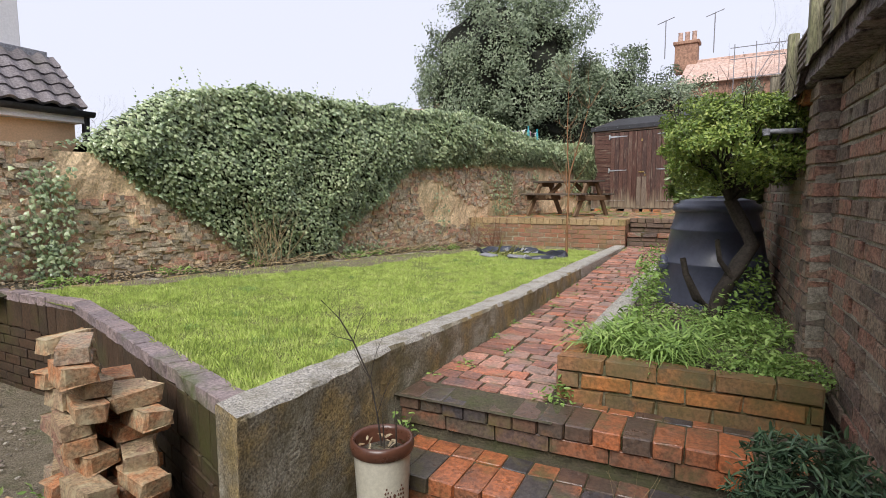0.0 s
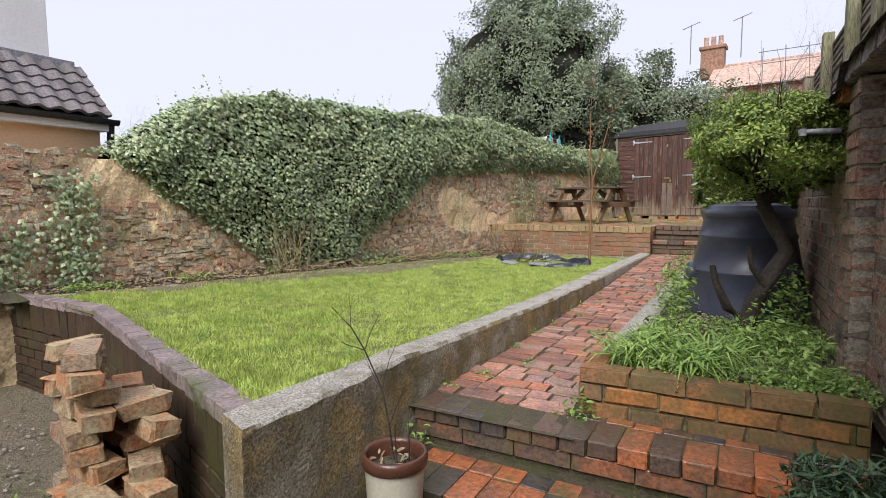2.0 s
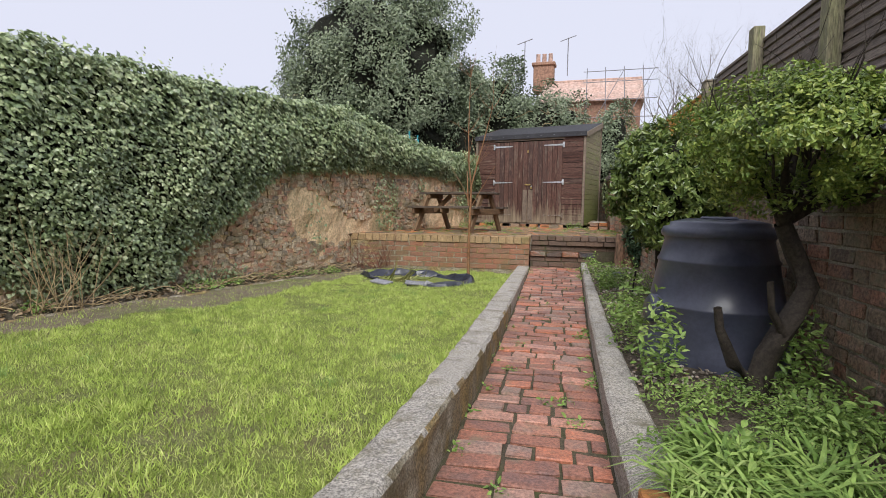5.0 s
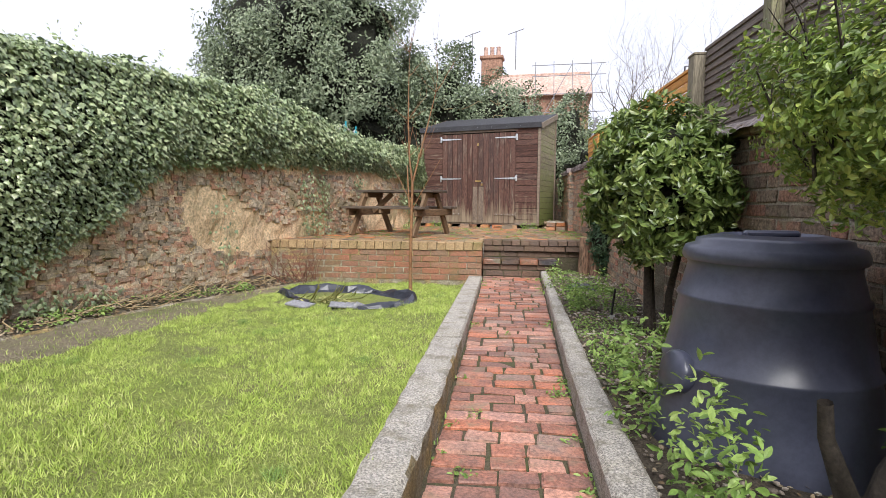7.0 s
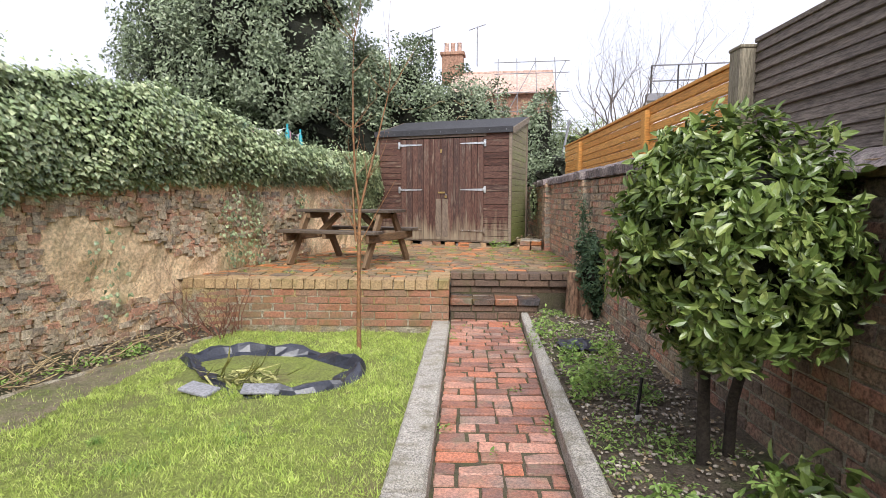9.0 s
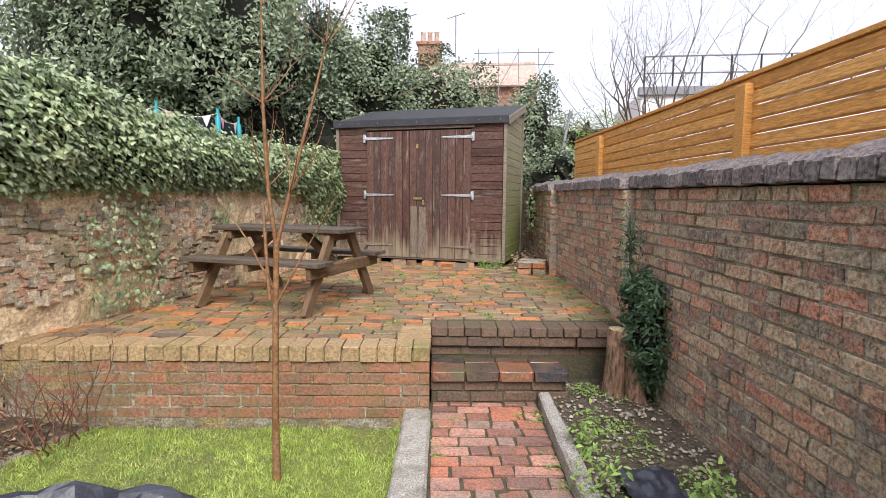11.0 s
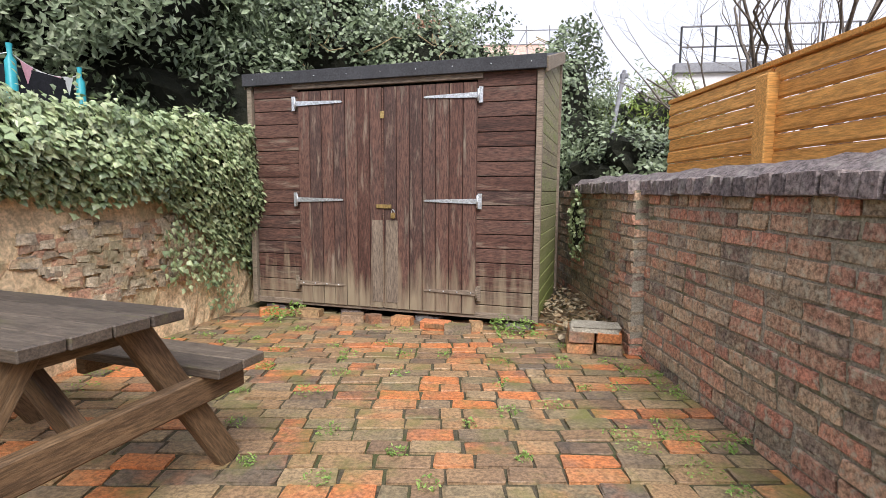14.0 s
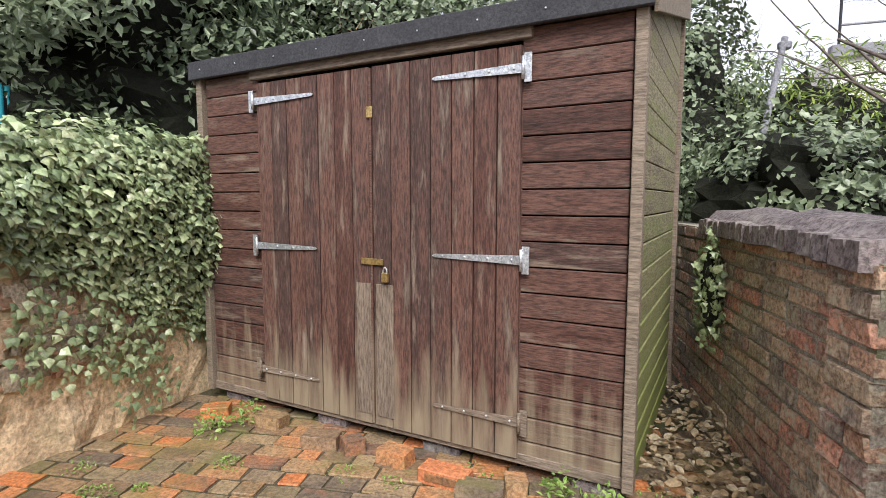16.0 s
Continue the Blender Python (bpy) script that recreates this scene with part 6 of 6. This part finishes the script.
# ---- loose bricks and blocks ----
pile = thing("brick_pile", "stack of salvaged broken bricks against the retaining wall", "brick pile", pose(-2.13, 1.56, LOW, 0, 0, -19))
for lvl in range(14):
    z = 0.034 + lvl * 0.067
    x0, x1 = (-0.29, 0.27) if lvl < 7 else ((-0.25, 0.24) if lvl < 11 else (-0.40 + 0.02 * lvl, 0.22))
    for row_ in range(2 if lvl < 11 else 1):
        x = x0 + R.uniform(-0.03, 0.03)
        while x < x1 - 0.08:
            along = R.random() < 0.6
            w_ = R.uniform(0.17, 0.225) if along else R.uniform(0.09, 0.115)
            d_ = R.uniform(0.095, 0.115) if along else R.uniform(0.15, 0.2)
            piece("brick", M_PILE, pile, (x + w_ / 2, -0.08 + row_ * 0.16 + R.uniform(-0.03, 0.02), z), (w_, d_, R.uniform(0.058, 0.068)),
                  (R.uniform(-5, 5), R.uniform(-6, 6), R.uniform(-14, 14)), 0.10)
            x += w_ + R.uniform(0.0, 0.015)
for dx, dy, a in ((-0.62, -0.25, 30), (-0.55, 0.05, 70), (-0.75, 0.1, 10)):
    piece("brick", M_PILE, pile, (dx, dy, 0.035), (0.2, 0.1, 0.065), (8, 4, a), 0.07)
ub = thing("brick", "orange frogged brick lying before the shed", "brick", pose(-0.96, 12.90, TERRACE + 0.035, 0, 0, -16), "loose bricks")
part("block", boxed((0, 0, 0), (0.22, 0.10, 0.07), 0.005), mat("bright_orange_brick", [(0.42, 0.14, 0.06), (0.50, 0.20, 0.09)], 6, 60, 0.7, 0.4), ub)
part("frog", boxed((0, -0.052, 0.004), (0.15, 0.006, 0.035), 0.002), M_BED, ub)
# darker terrace brick material takes in the chunks' shade beneath the shed
for x, y, a, s in ((-0.66, 12.88, 10, 0.09), (-1.22, 13.04, -20, 0.16), (-1.62, 13.12, 5, 0.18), (-2.0, 13.3, -12, 0.2), (-1.45, 13.10, 40, 0.1), (-0.80, 12.80, -5, 0.2), (-2.35, 13.35, 20, 0.15)):
    b_ = thing("brick", "broken brick wedged beneath the shed", "brick", pose(x, y, TERRACE + 0.035, 0, 0, a), "loose bricks")
    piece("chunk", M_TERR, b_, (0, 0, 0), (s, 0.1, 0.07), (0, 0, 0), 0.06)
for x in (-1.05, -0.32, 0.35, 1.08):
    for y in (0.12, 1.1):
        w_ = SHED @ Vector((x, y, 0))
        b_ = thing("brick", "dark brick footing beneath the shed", "brick", pose(w_.x, w_.y, TERRACE + 0.005, 0, 0, SHED_A), "shed footings")
        piece("block", M_COPE, b_, (0, 0, 0), (0.2, 0.2, 0.08), (0, 0, 0), 0.03)
blk = thing("brick_block", "mortared lump of old brickwork beside the wall", "brick block", pose(0.08, 12.38, TERRACE, 0, 0, -12))
for z, s in ((0.04, 0.34), (0.115, 0.32)):
    piece("brick", M_TERR, blk, (-s / 4 - 0.01, 0, z), (s / 2, 0.24, 0.07), (0, 0, 0), 0.05)
    piece("brick", M_TERR, blk, (s / 4, 0, z), (s / 2 - 0.01, 0.24, 0.07), (0, 0, 0), 0.05)
piece("mortar_cap", M_MORTAR, blk, (0, 0, 0.16), (0.30, 0.22, 0.03), (0, 0, 0), 0.08)

# ---- pieces of walls, steps and paving ----
for (x0, y0), (x1, y1) in zip(FRONT, FRONT[1:]):
    d = Vector((x1 - x0, y1 - y0, 0))
    a, ln_ = math.degrees(math.atan2(d.y, d.x)), d.length
    d.normalize()
    nrm_ = Vector((-d.y, d.x, 0)) * -1
    if nrm_.y < 0:
        nrm_ = -nrm_
    n_ = int(ln_ / 0.112)
    for i in range(n_):
        q = Vector((x0, y0, 0)) + d * (ln_ * (i + 0.5) / n_)
        c = q + nrm_ * 0.052
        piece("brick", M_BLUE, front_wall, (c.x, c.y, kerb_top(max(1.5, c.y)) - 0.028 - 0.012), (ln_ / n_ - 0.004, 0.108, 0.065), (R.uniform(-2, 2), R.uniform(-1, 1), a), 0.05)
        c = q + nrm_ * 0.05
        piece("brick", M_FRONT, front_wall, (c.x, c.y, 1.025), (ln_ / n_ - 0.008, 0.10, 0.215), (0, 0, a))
    for lvl in range(7):
        m_ = int(ln_ / 0.225)
        off = 0.5 if lvl % 2 else 0.0
        for i in range(m_ + 1):
            s0, s1 = max(0, (i - off) * 0.225), min(ln_, (i - off + 1) * 0.225)
            if s1 - s0 < 0.04:
                continue
            q = Vector((x0, y0, 0)) + d * ((s0 + s1) / 2) + nrm_ * (0.05 + R.uniform(-0.003, 0.003))
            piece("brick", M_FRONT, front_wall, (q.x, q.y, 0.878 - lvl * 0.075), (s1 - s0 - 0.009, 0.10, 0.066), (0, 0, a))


def tread(parent, y, z, x0, x1, depth, material, skew=0.0, riser=True, courses=1):
    n = int((x1 - x0) / 0.112)
    for i in range(n):
        x = x0 + (x1 - x0) * (i + 0.5) / n
        yy = y + skew * (x - x0)
        piece("brick", material, parent, (x, yy + depth / 2, z - 0.033 + R.uniform(-0.003, 0.003)), ((x1 - x0) / n - 0.004, depth, 0.066), (R.uniform(-0.6, 0.6), R.uniform(-1, 1), R.uniform(-0.8, 0.8)), 0.024)
    if riser:
        for c in range(courses):
            m_ = int((x1 - x0) / 0.225)
            for i in range(m_):
                x = x0 + (x1 - x0) * (i + 0.5) / m_
                piece("brick", material, parent, (x, y + skew * (x - x0) + 0.062, z - 0.106 - 0.075 * c), ((x1 - x0) / m_ - 0.006, 0.10, 0.068), (0, 0, 0), 0.024)


tread(lower_steps, 2.470, 0.965, -1.33, 0.38, 0.215, M_STEP, -0.006)
tread(lower_steps, 2.690, 0.962, -0.62, 0.40, 0.06, M_STEP, -0.006, False)
tread(lower_steps, 2.12, 0.795, -1.33, 0.38, 0.215, M_STEP, -0.01, True, 4)
tread(lower_steps, 2.34, 0.792, -1.33, 0.38, 0.11, M_STEP, -0.01, False)
# terrace steps
tread(upper_steps, 9.63, 1.50, -1.155, 0.16, 0.215, M_DARKSTEP, -0.02)
for i in range(4):
    piece("brick", M_STEP, upper_steps, (-1.04 + i * 0.228, 9.38, 1.255), (0.222, 0.22, 0.062), (R.uniform(-1, 1), R.uniform(-1, 1), R.uniform(-1, 1)), 0.04)
    piece("brick", M_STEP, upper_steps, (-1.04 + i * 0.228, 9.55, 1.253), (0.222, 0.10, 0.062), (0, 0, 0), 0.04)
for c, z in enumerate((1.187, 1.112)):
    for i in range(4):
        piece("brick", M_DARKSTEP, upper_steps, (-1.05 + i * 0.225 + 0.04 * c, 9.35, z), (0.215, 0.10, 0.064), (0, 0, 0), 0.04)
for i in range(6):
    piece("brick", M_DARKSTEP, upper_steps, (-1.05 + i * 0.22, 9.715, 1.318), (0.214, 0.09, 0.068), (0, 0, 0), 0.024)
# planter wall
for c in range(3):
    z = 1.135 - c * 0.074
    off = 0.11 if c % 2 else 0
    x = -0.64
    while x < 0.39:
        w_ = 0.22 if x > -0.64 or not off else 0.11
        w_ = min(w_, 0.40 - x)
        if w_ > 0.03:
            piece("brick", M_BED, bed_wall, (x + w_ / 2, 2.80 + R.uniform(-0.004, 0.004), z), (w_ - 0.009, 0.105, 0.065), (R.uniform(-1.5, 1.5), R.uniform(-1, 1), R.uniform(-1, 1)), 0.05)
        x += w_
    piece("brick", M_BED, bed_wall, (-0.592, 2.96, z), (0.10, 0.20, 0.065), (0, 0, 0), 0.05)
# terrace front
n_ = 24
for i in range(n_):
    piece("brick", M_TCOPE, terrace_wall, (-3.82 + (2.66 * (i + 0.5) / n_), 9.225 + 0.01 * (n_ - i) / n_, 1.452), (2.66 / n_ - 0.006, 0.215, 0.10), (R.uniform(-1, 1), R.uniform(-1.5, 1.5), R.uniform(-1, 1)), 0.04)
for i in range(3):
    piece("brick", M_TCOPE, terrace_wall, (-1.265, 9.38 + i * 0.115, 1.46), (0.215, 0.108, 0.085), (0, 0, 0), 0.04)
for c in range(5):
    z, off = 1.366 - c * 0.075, (0.11 if c % 2 else 0.0)
    for i in range(13):
        x0, x1 = max(-3.82, -3.82 - off + i * 0.225), min(-1.16, -3.82 - off + (i + 1) * 0.225)
        if x1 - x0 > 0.04:
            piece("brick", M_TFRONT, terrace_wall, ((x0 + x1) / 2, 9.18 + 0.01 * (-1.16 - x0) / 2.6, z), (x1 - x0 - 0.010, 0.10, 0.065), (0, 0, 0), 0.03)
    for i in range(2):
        piece("brick", M_TFRONT, terrace_wall, (-1.215, 9.27 + i * 0.225 + off * 0.5, z), (0.10, 0.215, 0.065), (0, 0, 0), 0.03)
# path
y = 2.66
while y < 9.30:
    x, x1 = kerb_face(y) + 0.006, right_kerb(max(2.95, y)) - 0.006
    along = R.random() < 0.25
    dep = 0.108
    first = True
    while x < x1 - 0.03:
        w_ = R.choice((0.108, 0.215, 0.215, 0.15)) if not first else R.choice((0.108, 0.215, 0.16))
        first = False
        if x1 - x - w_ < 0.07:
            w_ = x1 - x
        piece("brick", M_PATH, path, (x + w_ / 2, y + dep / 2, path_z(y) - 0.018 + R.uniform(-0.005, 0.005)), (w_ - R.uniform(0.010, 0.018), dep - R.uniform(0.008, 0.016), 0.05),
              (R.uniform(-2.5, 2.5), R.uniform(-2, 2), R.uniform(-2, 2)), 0.06)
        x += w_
    y += dep
# terrace floor
spots = []
y, row_ = 9.345, 0
while y < 13.55:
    x, x1 = left_wall(y) + 0.02, 0.335
    if y < 9.86:
        x1 = -1.16 if y < 9.62 else -1.16
    x -= R.uniform(0, 0.2)
    dep = 0.11
    while x < x1 - 0.03:
        w_ = R.choice((0.11, 0.22, 0.22, 0.22, 0.165))
        w_ = min(w_, x1 - x)
        c = (x + w_ / 2, y + dep / 2, TERRACE - 0.018 + R.uniform(-0.005, 0.005))
        loc = SHED.inverted() @ Vector(c)
        if not (abs(loc.x) < W / 2 - 0.1 and loc.y > 0.15):
            spots.append((c, (w_ - R.uniform(0.008, 0.016), dep - R.uniform(0.006, 0.014), 0.05), R.uniform(-2, 2)))
        x += w_
    y += dep
spots.sort(key=lambda s: abs(s[0][0] + 0.9) + abs(s[0][1] - 11.4) * 0.8)
for c, s, a in spots[:300]:
    piece("brick", M_TERR, terrace, c, s, (R.uniform(-1.2, 1.2), R.uniform(-1.2, 1.2), a), 0.06)
joined("outer_bricks", spots[300:], M_TERR_I, terrace, 0.05)
# right wall
spots = []
for y0, y1, x, top in RUNS:
    z, c = top - 0.035, 0
    while z > (LOW if y1 < 3 else 0.95):
        y = y0 - (0.11 if c % 2 else 0)
        while y < y1:
            w_ = 0.225 if c % 3 else R.choice((0.225, 0.113))
            a, b = max(y0, y), min(y1, y + w_)
            if b - a > 0.035:
                if y1 - y0 < 0.3:
                    spots.append(((x + 0.095 + R.uniform(-0.003, 0.003), (a + b) / 2, z), (0.20, b - a - (0.002 if b - a > 0.2 else 0.006), 0.063), 0))
                else:
                    spots.append(((x + 0.048 + R.uniform(-0.005, 0.004), (a + b) / 2, z), (0.10, b - a - R.uniform(0.010, 0.020), R.uniform(0.056, 0.064)), 0))
            y += w_
        z -= 0.0755
        c += 1
near = [s for s in spots if 7.9 < s[0][1] < 12.4 and s[0][2] > 1.45]
near.sort(key=lambda s: abs(s[0][1] - 10.2))
keep = {id(s) for s in near[:300]}
for c, s, a in near[:300]:
    piece("brick", M_WALL, wall_right, c, s, (R.uniform(-1.2, 1.2), R.uniform(-2, 2), R.uniform(-1.5, 1.5)), 0.055)
joined("wall_bricks", [s for s in spots if id(s) not in keep and s[0][1] > 7.3], M_WALL_I, wall_right, 0.055)
joined("sooty_bricks", [s for s in spots if s[0][1] <= 7.3], M_OLD_I, wall_right, 0.05)
# copings
for y0, y1, x, z, w_ in ((7.35, 13.9, 0.30, 2.555, 0.085), (-0.5, 3.55, 0.36, 2.47, 0.12)):
    y = y0
    while y < y1:
        xx = x - (0.07 if 9.77 < y < 10.07 or 12.22 < y < 12.52 else 0.0)
        piece("brick", M_COPE, wall_right, (xx + 0.13, y + w_ / 2, z + R.uniform(-0.006, 0.006)), (0.26, w_ - 0.006, 0.085), (R.uniform(-1, 1), R.uniform(-2, 2), R.uniform(-1, 1)), 0.035)
        y += w_
y = 3.58
while y < 7.35:
    piece("brick", M_TERR, wall_right, (0.49, y + 0.11, 2.405), (0.24, 0.212, 0.065), (R.uniform(-2, 2), R.uniform(-2, 2), R.uniform(-2, 2)), 0.06)
    y += 0.22
bm = bmesh.new()
prev = None
for y in steps_of(-3.0, 14.0, 170):
    z = 2.61 if y > 7.3 else (2.525 if y < 3.5 else 2.44)
    row = [bm.verts.new((x, y, z + dz + 0.03 * noise.noise(Vector((x * 9, y * 7, 4))))) for x, dz in ((0.33, -0.04), (0.40, 0.02), (0.50, 0.045), (0.62, 0.03), (0.72, -0.02))]
    if prev:
        for i in range(4):
            bm.faces.new((prev[i], prev[i + 1], row[i + 1], row[i]))
    prev = row
part("mortar_fillet", bm, M_COPE, wall_right, "rough dark mortar along the wall's top", smooth=True)
# stones of the left wall
count, rest = 0, []
for k in range(7000):
    y, z = R.uniform(1.7, 13.4), R.uniform(1.02, 2.36)
    if z > lerp(y, IVY_BOT) + 0.1 and 3.3 < y:
        continue
    if y > 9.2 and z < TERRACE + 0.03:
        continue
    if noise.noise(Vector((y * 0.9, z * 1.6, 6))) > 0.18 + 0.5 * (1.6 - z) and 3.0 < y:
        continue
    count += 1
    ang = math.degrees(math.atan2(left_wall(y + 0.2) - left_wall(y - 0.2), 0.4))
    c = (left_wall(y) - 0.004 + 0.045 * noise.fractal(Vector((left_wall(y), y, z)) * 2.2, 0.9, 2, 4), y, z)
    s = (0.05, R.uniform(0.04, 0.13), R.uniform(0.03, 0.07))
    if count <= 300:
        piece("stone", M_STONE, wall_left, c, s, (R.uniform(-16, 16), R.uniform(-6, 6), -ang), 0.16)
    elif count <= 3200:
        rest.append((c, s, -ang))
joined("small_stones", rest, M_STONE_I, wall_left, 0.16)
